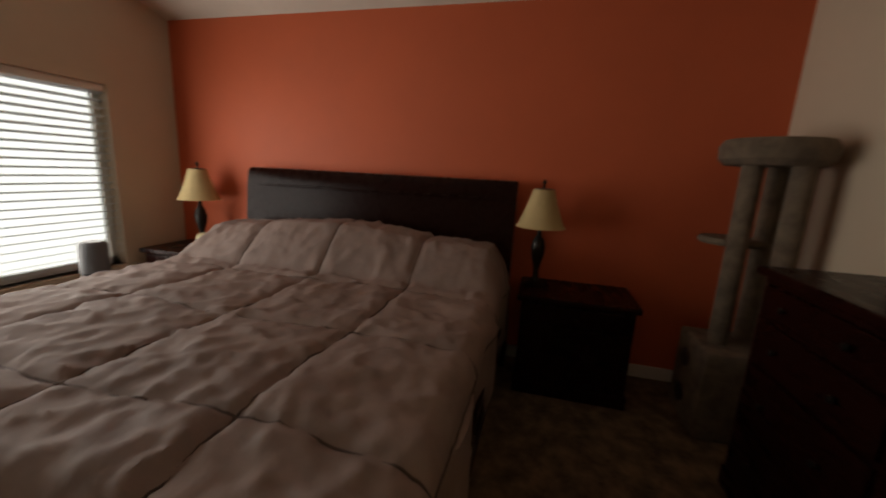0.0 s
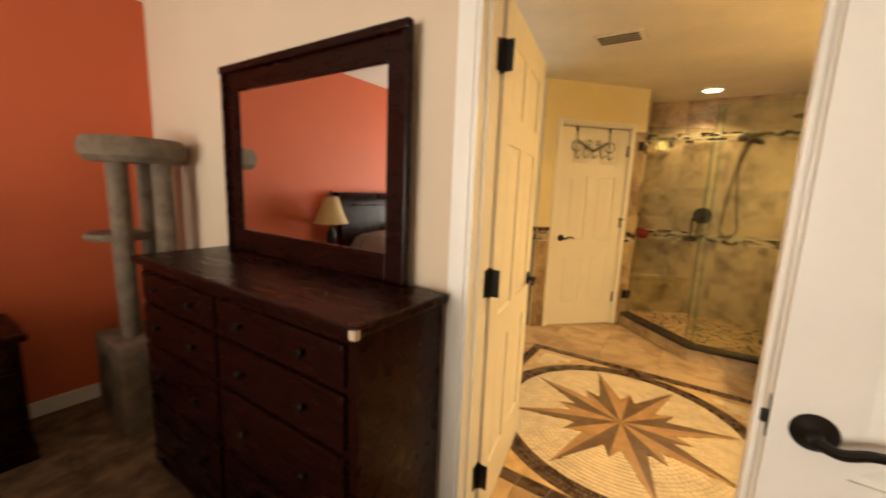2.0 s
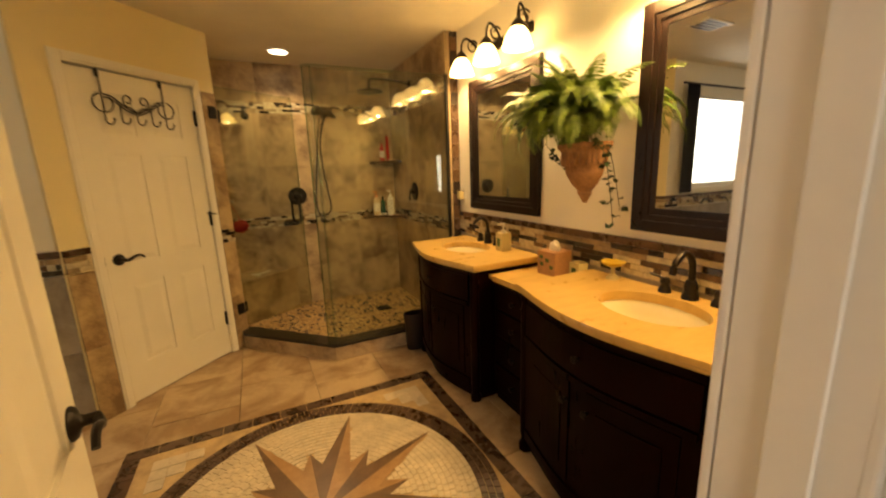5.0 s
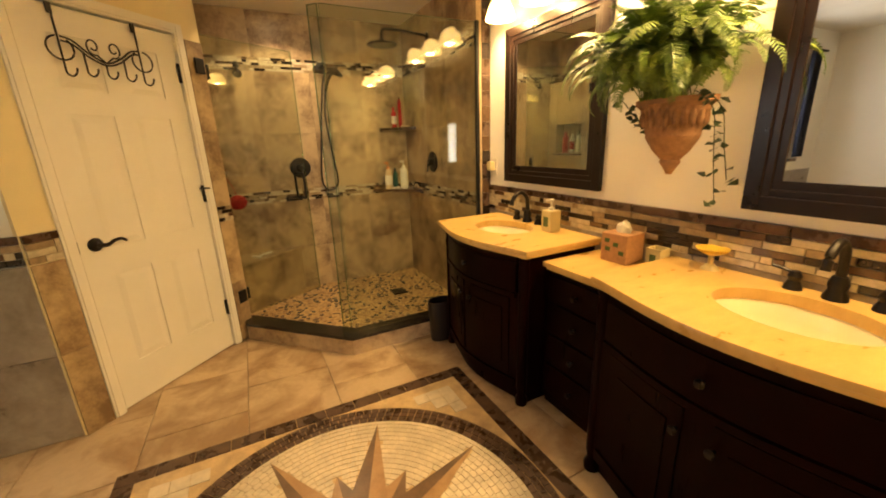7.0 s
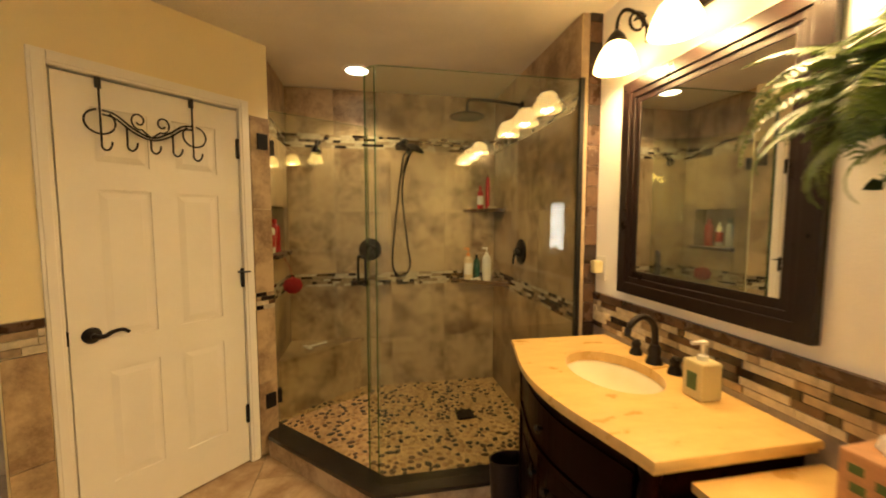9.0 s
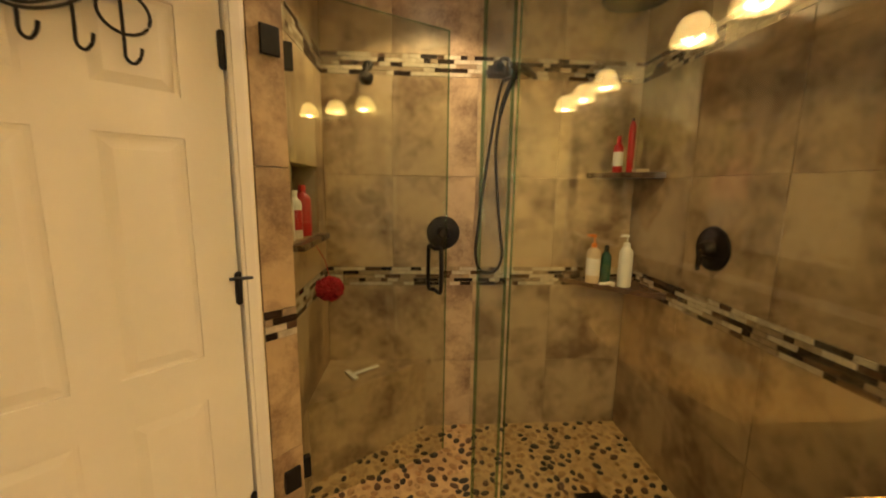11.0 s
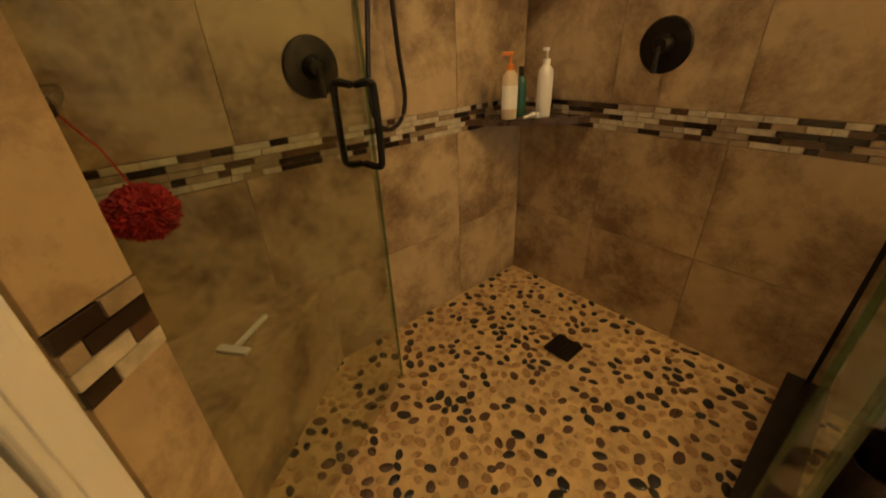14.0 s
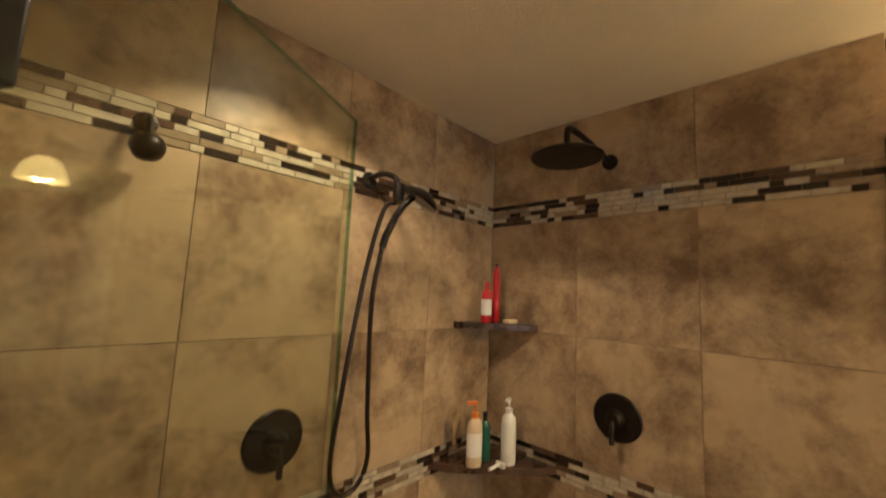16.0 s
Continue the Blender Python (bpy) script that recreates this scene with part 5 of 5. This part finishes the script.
part("body", B(-0.038, 0.038, -0.038, 0.038, 0, 0.12, bevel=0.008), "ceramic", sdp)
part("print", B(-0.0395, -0.0378, -0.018, 0.018, 0.03, 0.085), "green", sdp)
part("pump", lathe([(0, 0.12), (0.016, 0.12), (0.016, 0.135), (0.005, 0.14), (0.005, 0.17), (0.012, 0.172), (0.012, 0.182), (0, 0.183)], 14), "whiteplastic", sdp, smooth=True)
part("nozzle", B(-0.045, 0.004, -0.005, 0.005, 0.172, 0.182, bevel=0.002), "whiteplastic", sdp)
dish = thing("soap_dish", "yellow footed soap dish with small figurine shapes", "soap dish", pose(1.780, -2.165, 0.862) @ Matrix.Scale(0.8, 4))
part("bowl", lathe([(0, 0.075), (0.03, 0.075), (0.062, 0.092), (0.07, 0.105), (0.06, 0.100), (0.03, 0.085), (0, 0.083)], 24), "yellow", dish, smooth=True)
part("foot", lathe([(0, 0), (0.04, 0), (0.035, 0.01), (0.012, 0.03), (0.012, 0.076), (0, 0.076)], 18), "ceramic", dish, smooth=True)
bn = thing("waste_bin", "small dark waste bin beside the vanity", "bin")
part("body", lathe([(0, 0), (0.075, 0), (0.080, 0.01), (0.095, 0.285), (0.098, 0.30), (0.090, 0.30), (0.074, 0.02), (0, 0.015)], 26, pose(1.33, -0.70, 0) @ Matrix.Diagonal((1.0, 0.62, 1, 1))), "wicker", bn, smooth=True)

# wall planter with fern
PY = -1.915
pl = thing("wall_planter", "aged terracotta wall pocket planter with fluted sides", "planter")
bm = bmesh.new()
prof = [(0.012, 1.205), (0.03, 1.235), (0.045, 1.255), (0.040, 1.265), (0.075, 1.30), (0.105, 1.345), (0.112, 1.36), (0.112, 1.372), (0.120, 1.40), (0.140, 1.47), (0.160, 1.485), (0.162, 1.505), (0.145, 1.505)]
seg = 30
rings = []
for r, z in prof:
    rings.append([bm.verts.new((BX - 0.001 - r * (1 + (0.035 * math.cos(i * math.pi) if 1.38 < z < 1.48 else 0)) * math.sin(math.pi * i / seg) * 0.82, PY + r * 1.0 * math.cos(math.pi * i / seg), z)) for i in range(seg + 1)])
for a, b in zip(rings, rings[1:]):
    for i in range(seg):
        bm.faces.new((a[i], a[i + 1], b[i + 1], b[i]))
bm.faces.new(rings[0])
bm.faces.new(rings[-1][::-1])
bmesh.ops.recalc_face_normals(bm, faces=bm.faces)
part("pocket", bm, "terracotta", pl)
bm = bmesh.new()
for i in range(13):
    a = math.pi * (i + 0.5) / 13
    r0 = 0.128
    t = lathe([(0, -0.035), (0.011, -0.02), (0.014, 0.01), (0.008, 0.04), (0, 0.05)], 8, pose(BX - r0 * math.sin(a) * 0.82, PY + r0 * 1.0 * math.cos(a), 1.425))
    part("flute", t, "terracotta", pl, smooth=True)

rng = random.Random(11)


def frond(length, droop, nleaf, wmax):
    """One fern frond along +x: a thin stem with pairs of narrow leaflets."""
    bm = bmesh.new()
    pts = []
    ang = radians(rng.uniform(62, 86))
    p = Vector((0, 0, 0))
    n = 16
    for i in range(n + 1):
        pts.append(p.copy())
        p += Vector((math.cos(ang), 0, math.sin(ang))) * length / n
        ang -= droop / n * (0.5 + 1.2 * i / n)
    tube(pts, 0.0022, 5, bm, [1 - 0.8 * i / n for i in range(n + 1)])
    for i in range(nleaf):
        k = 0.14 + 0.86 * i / nleaf
        f = k * n
        a = pts[min(int(f), n)].lerp(pts[min(int(f) + 1, n)], f - int(f))
        d = (pts[min(int(f) + 1, n)] - pts[max(int(f) - 1, 0)]).normalized()
        w = wmax * math.sin(math.pi * min(1.0, 0.12 + k * 0.88)) ** 0.7 * rng.uniform(0.85, 1.12)
        for s in (-1, 1):
            side = Vector((0, s, 0)) * 0.93 + d * 0.30 + Vector((0, 0, -0.18 * rng.uniform(0.2, 1.6)))
            up = Vector((d.z, 0, -d.x)) * 0.003
            wd = d * 0.0042 * (w / 0.06 + 0.35)
            b0, b1 = a - wd * 0.6, a + wd * 0.6
            m1, m2 = a + side * w * 0.5 - wd + up, a + side * w * 0.5 + wd * 0.9 + up
            tip = a + side * w - Vector((0, 0, w * 0.14))
            vs = [bm.verts.new(q) for q in (b0, m1, tip, m2, b1)]
            bm.faces.new(vs)
    return bm


fernob = thing("fern", "lush green Boston fern spilling from the wall planter", "plant")
protos = [frond(rng.uniform(0.38, 0.56), rng.uniform(1.4, 3.7), 42, rng.uniform(0.044, 0.062)) for _ in range(9)]
meshes = []
for q in protos:
    me = bpy.data.meshes.new("frond")
    q.to_mesh(me)
    q.free()
    me.materials.append(M["fern"])
    meshes.append(me)
for i in range(210):
    o = new("frond", meshes[i % 9])
    o.parent = fernob
    a = math.pi * (0.5 + i * 0.6180339 % 1.0) if i % 2 else math.pi * (0.52 + 0.96 * ((i * 0.6180339) % 1.0))
    off = rng.uniform(0.02, 0.10)
    o.matrix_world = pose(BX - 0.06 + min(0.0, off * math.cos(a)), PY + off * math.sin(a), 1.50) @ pose(0, 0, 0, rng.uniform(-18, 18), rng.uniform(-30, 12), math.degrees(a)) @ Matrix.Scale(rng.uniform(0.68, 1.14), 4)
iv = thing("ivy", "trailing dark ivy stems hanging beside the fern", "plant")
for y0, l in ((PY - 0.14, 0.33), (PY - 0.17, 0.24), (PY + 0.17, 0.06)):
    st = smooth_path([(BX - 0.10, y0 + 0.02, 1.52), (BX - 0.14, y0 - 0.03, 1.50), (BX - 0.10, y0 - 0.06, 1.44), (BX - 0.05, y0 - 0.055, 1.44 - l * 0.5), (BX - 0.04, y0 - 0.075, 1.44 - l)], 6)
    sob = part("stem", tube(st, 0.0018, 5), "ivy", iv)
    bm = bmesh.new()
    for p in st[6::2]:
        for _ in range(2):
            c = p + Vector((rng.uniform(-0.015, 0.0), rng.uniform(-0.02, 0.02), rng.uniform(-0.01, 0.01)))
            m = Matrix.Translation(c) @ Euler((rng.uniform(-0.5, 0.5), rng.uniform(-0.9, -0.2), rng.uniform(0, 6.28))).to_matrix().to_4x4()
            s = rng.uniform(0.014, 0.024)
            vs = [bm.verts.new(m @ Vector(q)) for q in ((0, 0, 0), (s * 0.9, s * 0.4, 0.002), (s * 0.5, s * 1.0, 0), (0, s * 1.5, -0.004), (-s * 0.5, s * 1.0, 0), (-s * 0.9, s * 0.4, 0.002))]
            bm.faces.new(vs)
    part("leaves", bm, "ivy", sob)
# ---- pieces: tiles, mosaics, medallion, pebbles ----
shared = {}


def unit_piece(key, bevel=0.04):
    """A unit tile, 1 x 1 x 1, with a slight chamfer on its face; shared by all alike pieces."""
    if key not in shared:
        bm = bmesh.new()
        b = bevel
        lo = [bm.verts.new((x, y, -0.5)) for x, y in ((-.5, -.5), (.5, -.5), (.5, .5), (-.5, .5))]
        mi = [bm.verts.new((x, y, 0.3)) for x, y in ((-.5, -.5), (.5, -.5), (.5, .5), (-.5, .5))]
        hi = [bm.verts.new((x * (1 - b), y * (1 - b), 0.5)) for x, y in ((-.5, -.5), (.5, -.5), (.5, .5), (-.5, .5))]
        for a, c in ((lo, mi), (mi, hi)):
            for i in range(4):
                bm.faces.new((a[i], a[(i + 1) % 4], c[(i + 1) % 4], c[i]))
        bm.faces.new(lo[::-1]); bm.faces.new(hi)
        me = bpy.data.meshes.new("piece")
        bm.to_mesh(me)
        bm.free()
        me.materials.append(M[key])
        shared[key] = me
    return shared[key]


def piece(name, key, parent, m, sx, sy, sz, bevel=0.04):
    o = new(name, unit_piece(key, bevel))
    o.parent = parent
    o.matrix_world = m @ Matrix.Diagonal((sx, sy, sz, 1))
    return o


# a wall frame: origin on the wall face, x along it, y up, z out of it
F_BACK = lambda: Matrix.Translation((0, BY, 0)) @ Matrix(((1, 0, 0, 0), (0, 0, -1, 0), (0, 1, 0, 0), (0, 0, 0, 1)))
F_EAST = lambda x: Matrix.Translation((x, 0, 0)) @ Matrix(((0, 0, -1, 0), (-1, 0, 0, 0), (0, 1, 0, 0), (0, 0, 0, 1)))
F_LEFT = lambda x: Matrix.Translation((x, 0, 0)) @ Matrix(((0, 0, 1, 0), (1, 0, 0, 0), (0, 1, 0, 0), (0, 0, 0, 1)))
F_SOUTHFACE = lambda y: Matrix.Translation((0, y, 0)) @ Matrix(((1, 0, 0, 0), (0, 0, -1, 0), (0, 1, 0, 0), (0, 0, 0, 1)))


def tile(parent, F, u0, u1, v0, v1, key="trav", t=0.010, gap=0.0018):
    piece("tile", key, parent, F @ pose((u0 + u1) / 2, (v0 + v1) / 2, -t / 2), u1 - u0 - gap, v1 - v0 - gap, t, 0.006)


def tile_grid(parent, F, us, vs, key="trav", holes=()):
    for a, b in zip(us, us[1:]):
        for c, d in zip(vs, vs[1:]):
            if any(a < h[1] - 1e-6 and b > h[0] + 1e-6 and c < h[3] - 1e-6 and d > h[2] + 1e-6 for h in holes):
                continue
            tile(parent, F, a, b, c, d, key)


mrng = random.Random(5)


def mosaic(parent, F, u0, u1, v0, v1, rows=5, t=0.011, name="mosaic_brick", lmin=0.035, lmax=0.105):
    """Linear mosaic: rows of small bricks of mixed lengths and colours."""
    h = (v1 - v0) / rows
    for r in range(rows):
        u = u0
        while u < u1 - 0.004:
            l = min(mrng.choice((lmin, lmax * 0.55, lmax * 0.8, lmax)), u1 - u)
            if u1 - u - l < 0.015:
                l = u1 - u
            k = mrng.choices(("m_dark", "m_brown", "m_cream", "m_tan"), (2.6, 1.5, 5.0, 2.2))[0]
            piece(name, k, parent, F @ pose(u + l / 2, v0 + (r + 0.5) * h, -t / 2 + 0.001 + mrng.uniform(0, 0.0015)), l - 0.002, h - 0.002, t, 0.03)
            u += l


ob = bpy.data.objects
LOWV, UPV = (0.897, 1.000), (1.988, 2.092)
vs1, vs2, vs3 = [0.04, 0.45, LOWV[0]], [LOWV[1], 1.49, UPV[0]], [UPV[1], ZC]
us = [LX, 0.42, 0.86, 1.30, TX]
Fb = F_BACK()
for vs in (vs1, vs2, vs3):
    tile_grid(ob["shower_wall_back"], Fb, us, vs)
Fe = F_EAST(TX)
use = [-BY, -0.34, 0.10, 0.56]
for vs in (vs1, vs2, vs3):
    tile_grid(ob["shower_wall_east"], Fe, use, vs)
Fl = F_LEFT(LX)
usl = [0.09, NY0, NY1, BY]
for vs in (vs1, [LOWV[1], NZ0], [NZ0, NZ1], [NZ1, UPV[0]], vs3):
    tile_grid(wall_l, Fl, usl, vs, holes=((NY0, NY1, NZ0, NZ1),))
for v in (LOWV, UPV):
    for par, F, a, b in ((ob["shower_wall_back"], Fb, LX, TX), (ob["shower_wall_east"], Fe, -BY, 0.56), (wall_l, Fl, 0.09, BY)):
        mosaic(par, F, a, b, v[0], v[1])
# end face of the built-out wall: a vertical mosaic strip
Fs = F_SOUTHFACE(-0.5605)
r_ = ob["shower_wall_east"]
z = 0.0
while z < ZC - 0.01:
    u = TX + 0.040
    while u < BX - 0.004:
        w = BX - 0.002 - u
        piece("mosaic_brick", mrng.choice(("m_dark", "m_brown", "stonedark", "stonedark")), r_, Fs @ pose(u + w / 2, z + 0.05, 0.002), w - 0.002, 0.098, 0.010)
        u += w
    z += 0.1
# end of the left wall beside the closet casing
Fa = A45 @ Matrix(((1, 0, 0, 0), (0, 0, -1, 0), (0, 1, 0, 0), (0, 0, 0, 1)))
for a, b in ((0.0, 0.45), (0.45, LOWV[0]), (LOWV[1], 1.49), (1.49, 2.02)):
    tile(wall_a, Fa @ pose(0, 0, 0.011), 0.036, 0.152, a, b)
for r in range(4):
    cut = (0.078, 0.114, 0.064, 0.098)[r]
    for k, (a, b) in zip((("m_dark", "m_cream"), ("m_cream", "m_brown"), ("m_tan", "m_dark"), ("m_dark", "m_tan"))[r], ((0.036, cut), (cut, 0.152))):
        piece("mosaic_brick", k, wall_a, Fa @ pose((a + b) / 2, LOWV[0] + (r + 0.5) * 0.02575, 0.0105), b - a - 0.002, 0.0237, 0.008, 0.03)
# wainscot left of the closet door
for a, b in ((0.0, 0.45), (0.45, 0.90)):
    tile(wall_a, Fa @ pose(0, 0, 0.011), -0.955, -0.828, a, b, "trav")
mosaic(wall_a, Fa @ pose(0, 0, 0.012), -0.955, -0.828, 0.905, 1.0, 3)
piece("cap_tile", "stonedark", wall_a, Fa @ pose(-0.8915, 1.02, 0.008), 0.127, 0.036, 0.022, 0.1)
Fn = F_SOUTHFACE(-0.66)
wn_ = ob["wall_bath_north"]
u = -0.675
while u > -2.5:
    for a, b in ((0.0, 0.45), (0.45, 0.90)):
        tile(wn_, Fn @ pose(0, 0, 0.011), u - 0.45, u, a, b, "greytile")
    u -= 0.45
mosaic(wn_, Fn @ pose(0, 0, 0.012), -2.2, -0.672, 0.905, 1.0, 3)
piece("cap_tile", "stonedark", wn_, Fn @ pose(-1.6, 1.02, 0.008), 1.85, 0.036, 0.022, 0.02)
# backsplash behind the vanity
wb = ob["wall_bath_east"]
Fv = F_EAST(BX)
mosaic(wb, Fv @ pose(0, 0, 0.012), 0.565, 2.9, 0.885, 1.02, 5, lmax=0.15)
u = 0.565
while u < 2.88:
    piece("cap_tile", "stonedark", wb, Fv @ pose(u + 0.15, 1.040, 0.007), 0.298, 0.036, 0.022, 0.05)
    u += 0.30
u = 0.565
while u < 2.88:
    tile(wb, Fv @ pose(0, 0, 0.009), u, u + 0.30, 0.45, 0.884, "greytile", 0.009)
    u += 0.30
# bathroom floor tiles, laid straight
fb = ob["floor_bath"]
S = 0.46
for i in range(-7, 5):
    for j in range(-7, 3):
        x0, y0 = 0.06 + i * S, -0.65 + j * S + (S / 2 if i % 2 else 0)
        x1, y1 = min(x0 + S, BX), min(y0 + S, -0.02 if x0 < 0.06 else 0.2)
        x0, y0 = max(x0, -3.0), max(y0, -3.06)
        if x1 - x0 < 0.03 or y1 - y0 < 0.03:
            continue
        piece("floor_tile", "travfloor", fb, pose((x0 + x1) / 2, (y0 + y1) / 2, -0.0055), x1 - x0 - 0.004, y1 - y0 - 0.004, 0.011, 0.006)

# floor medallion
CX, CY, HS = 0.392, -1.940, 0.855
med = thing("floor_medallion", "inlaid stone medallion with a compass star in a dark ring and square border", "floor medallion", kind="structure")
part("bed", B(CX - HS, CX + HS, CY - HS, CY + HS, -0.002, 0.002), "pgrout", med, "pale grout bed of the medallion")


def flat(name, poly, key, parent, h=0.004, z=0.002):
    bm = prism(poly, z, z + h)
    return part(name, bm, key, parent)


# square border of dark marble tiles
bw = 0.078
n = 12
for s in range(4):
    R = Matrix.Rotation(s * math.pi / 2, 4, "Z")
    for i in range(n - 1):
        l = (2 * HS - bw) / (n - 1)
        c = R @ Vector((-HS + (i + 0.5) * l, HS - bw / 2, 0))
        piece("border_tile", "stonedark", med, Matrix.Translation((CX + c.x, CY + c.y, 0.004)) @ R, l - 0.003, bw - 0.003, 0.004, 0.03)
# corner fields of cream tiles
bm = bmesh.new()
g = 0.075
RO, RI = 0.774, 0.676
for i in range(-11, 12):
    for j in range(-11, 12):
        x, y = i * g, j * g
        e = g / 2 - 0.0015
        if max(abs(x), abs(y)) + e > HS - bw or math.hypot(max(abs(x) - e, 0), max(abs(y) - e, 0)) < RO - 0.004:
            continue
        box(bm, CX + x - e, CX + x + e, CY + y - e, CY + y + e, 0.002, 0.0055)
tagged(part("corner_tiles", bm, "stonecream", med), kind="stuff")
# dark ring: three rows of small stones
bm = bmesh.new()


def ring_stones(bm, r0, r1, cnt, z1, jit, skip=None, gap=0.0016):
    for i in range(cnt):
        a0, a1 = 2 * math.pi * i / cnt + jit, 2 * math.pi * (i + 1) / cnt + jit
        if skip and skip((r0 + r1) / 2, (a0 + a1) / 2):
            continue
        da = gap / r1
        q = [(r0 + gap, a0 + da), (r1 - gap, a0 + da), (r1 - gap, a1 - da), (r0 + gap, a1 - da)]
        lo = [bm.verts.new((CX + r * math.cos(a), CY + r * math.sin(a), 0.002)) for r, a in q]
        hi = [bm.verts.new((CX + r * math.cos(a), CY + r * math.sin(a), z1)) for r, a in q]
        for k in range(4):
            bm.faces.new((lo[k], lo[(k + 1) % 4], hi[(k + 1) % 4], hi[k]))
        bm.faces.new(hi)


w = (RO - RI) / 3
for k in range(3):
    ring_stones(bm, RI + k * w, RI + (k + 1) * w, 110 + 4 * k, 0.0058, k * 0.03)
bmesh.ops.recalc_face_normals(bm, faces=bm.faces)
tagged(part("ring_stones", bm, "stonedark", med, "dark brown ring of small stones"), kind="stuff")
# cream rings round the star
TIP, NOTCH, STIP = 0.655, 0.215, 0.385


def in_star(r, a):
    k = ((math.degrees(a) - 22.5) % 45.0)
    k = min(k, 45 - k)
    th = radians(k)
    # long point edge from (TIP, 0) to (NOTCH, 22.5 deg)
    x, y = r * math.cos(th), r * math.sin(th)
    nx, ny = NOTCH * math.cos(radians(22.5)), NOTCH * math.sin(radians(22.5))
    inside_long = y < ny * (TIP - x) / (TIP - nx) - 0.004
    x2, y2 = r * math.cos(radians(22.5) - th), r * math.sin(radians(22.5) - th)
    inside_small = y2 < 0.075 * (STIP - x2) / (STIP - 0.2) - 0.004
    return inside_long or inside_small


bm = bmesh.new()
r = 0.14
while r < RI - 0.01:
    r1 = min(r + 0.027, RI)
    ring_stones(bm, r, r1, max(24, int(2 * math.pi * r / 0.034)), 0.0055, r * 7.0, in_star, 0.0012)
    r = r1
bmesh.ops.recalc_face_normals(bm, faces=bm.faces)
tagged(part("cream_tesserae", bm, "stonecream", med, "concentric cream tesserae"), kind="stuff")
P = lambda rr, deg: (CX + rr * math.cos(radians(deg)), CY + rr * math.sin(radians(deg)))
for k in range(8):
    d = 22.5 + 45 * k
    for s, key in ((-1, "stonetan"), (1, "stonebrown")):
        flat("star_point", [P(0.0, d), P(TIP, d), P(NOTCH, d + s * 22.5)] if s > 0 else [P(0.0, d), P(NOTCH, d - 22.5), P(TIP, d)], key, med, 0.0045)
        e = d + 22.5
        b = 0.255
        pts = [P(STIP, e), P(NOTCH, e), P(b, e + s * 13.5)]
        flat("star_small_point", pts if s > 0 else pts[::-1], "stonebrown" if s < 0 else "stonetan", med, 0.0040)

# pebble shower floor
poly = [(c[0], c[1]) for c in offset_line(-0.058)]
inner = [(TX, poly[0][1]), poly[1], (LX, poly[1][1] + (poly[1][0] - LX)), (LX, BY), (TX, BY)]
sf = structure("shower_floor", prism(inner, -0.006, 0.047), "pgrout", "sand grout bed of the pebble shower floor", "floor")


def inside(x, y, m=0.012):
    if not (LX + m < x < TX - m and y < BY - m and y > poly[1][1] + m):
        return False
    return (x + y) > poly[1][0] + poly[1][1] + m * 1.4


prng = random.Random(3)
cells, pts = {}, []
for _ in range(26000):
    x, y = prng.uniform(LX, TX), prng.uniform(poly[1][1], BY)
    if not inside(x, y):
        continue
    r = prng.uniform(0.016, 0.0265)
    c = (int(x / 0.05), int(y / 0.05))
    if any((x - q[0]) ** 2 + (y - q[1]) ** 2 < (0.88 * (r + q[2])) ** 2 for i in (-1, 0, 1) for j in (-1, 0, 1) for q in cells.get((c[0] + i, c[1] + j), ())):
        continue
    if 1.26 < x < 1.40 and 0.105 < y < 0.245:
        continue
    cells.setdefault(c, []).append((x, y, r))
    pts.append((x, y, r))
peb_me = {}


def pebble_verts(v):
    q = random.Random(v)
    return [q.uniform(0.82, 1.12) for _ in range(8)]


def pebble_bm(bm, m, v):
    k = pebble_verts(v)
    rings = []
    for f, z in ((1.0, -0.2), (0.93, 0.30), (0.60, 0.52)):
        rings.append([bm.verts.new(m @ Vector((k[i] * f * math.cos(i * math.pi / 4), 0.72 * k[i] * f * math.sin(i * math.pi / 4), z))) for i in range(8)])
    for a, b in zip(rings, rings[1:]):
        for i in range(8):
            bm.faces.new((a[i], a[(i + 1) % 8], b[(i + 1) % 8], b[i]))
    bm.faces.new(rings[-1])


PEBBLE_KINDS = ("p_black", "p_brown", "p_tan", "p_cream")
for key in PEBBLE_KINDS:
    for v in range(3):
        bm = bmesh.new()
        pebble_bm(bm, Matrix(), v)
        me = bpy.data.meshes.new("pebble")
        bm.to_mesh(me)
        bm.free()
        me.materials.append(M[key])
        me.shade_smooth()
        peb_me[key, v] = me
rest = {k: bmesh.new() for k in PEBBLE_KINDS}
pts.sort(key=lambda q: (q[0] - 0.95) ** 2 + (q[1] - 0.0) ** 2)
for i, (x, y, r) in enumerate(pts):
    key = prng.choices(PEBBLE_KINDS, (2.5, 1.6, 3.0, 3.0))[0]
    m = pose(x, y, 0.047, 0, 0, prng.uniform(0, 360)) @ Matrix.Diagonal((r * 1.08, r * 1.08, 0.0085, 1))
    if i < 300:
        o = new("pebble", peb_me[key, i % 3])
        o.parent = sf
        o.matrix_world = m
    else:
        pebble_bm(rest[key], m, i % 3)
for k in PEBBLE_KINDS:
    tagged(part("pebbles", rest[k], k, sf, smooth=True), kind="stuff")
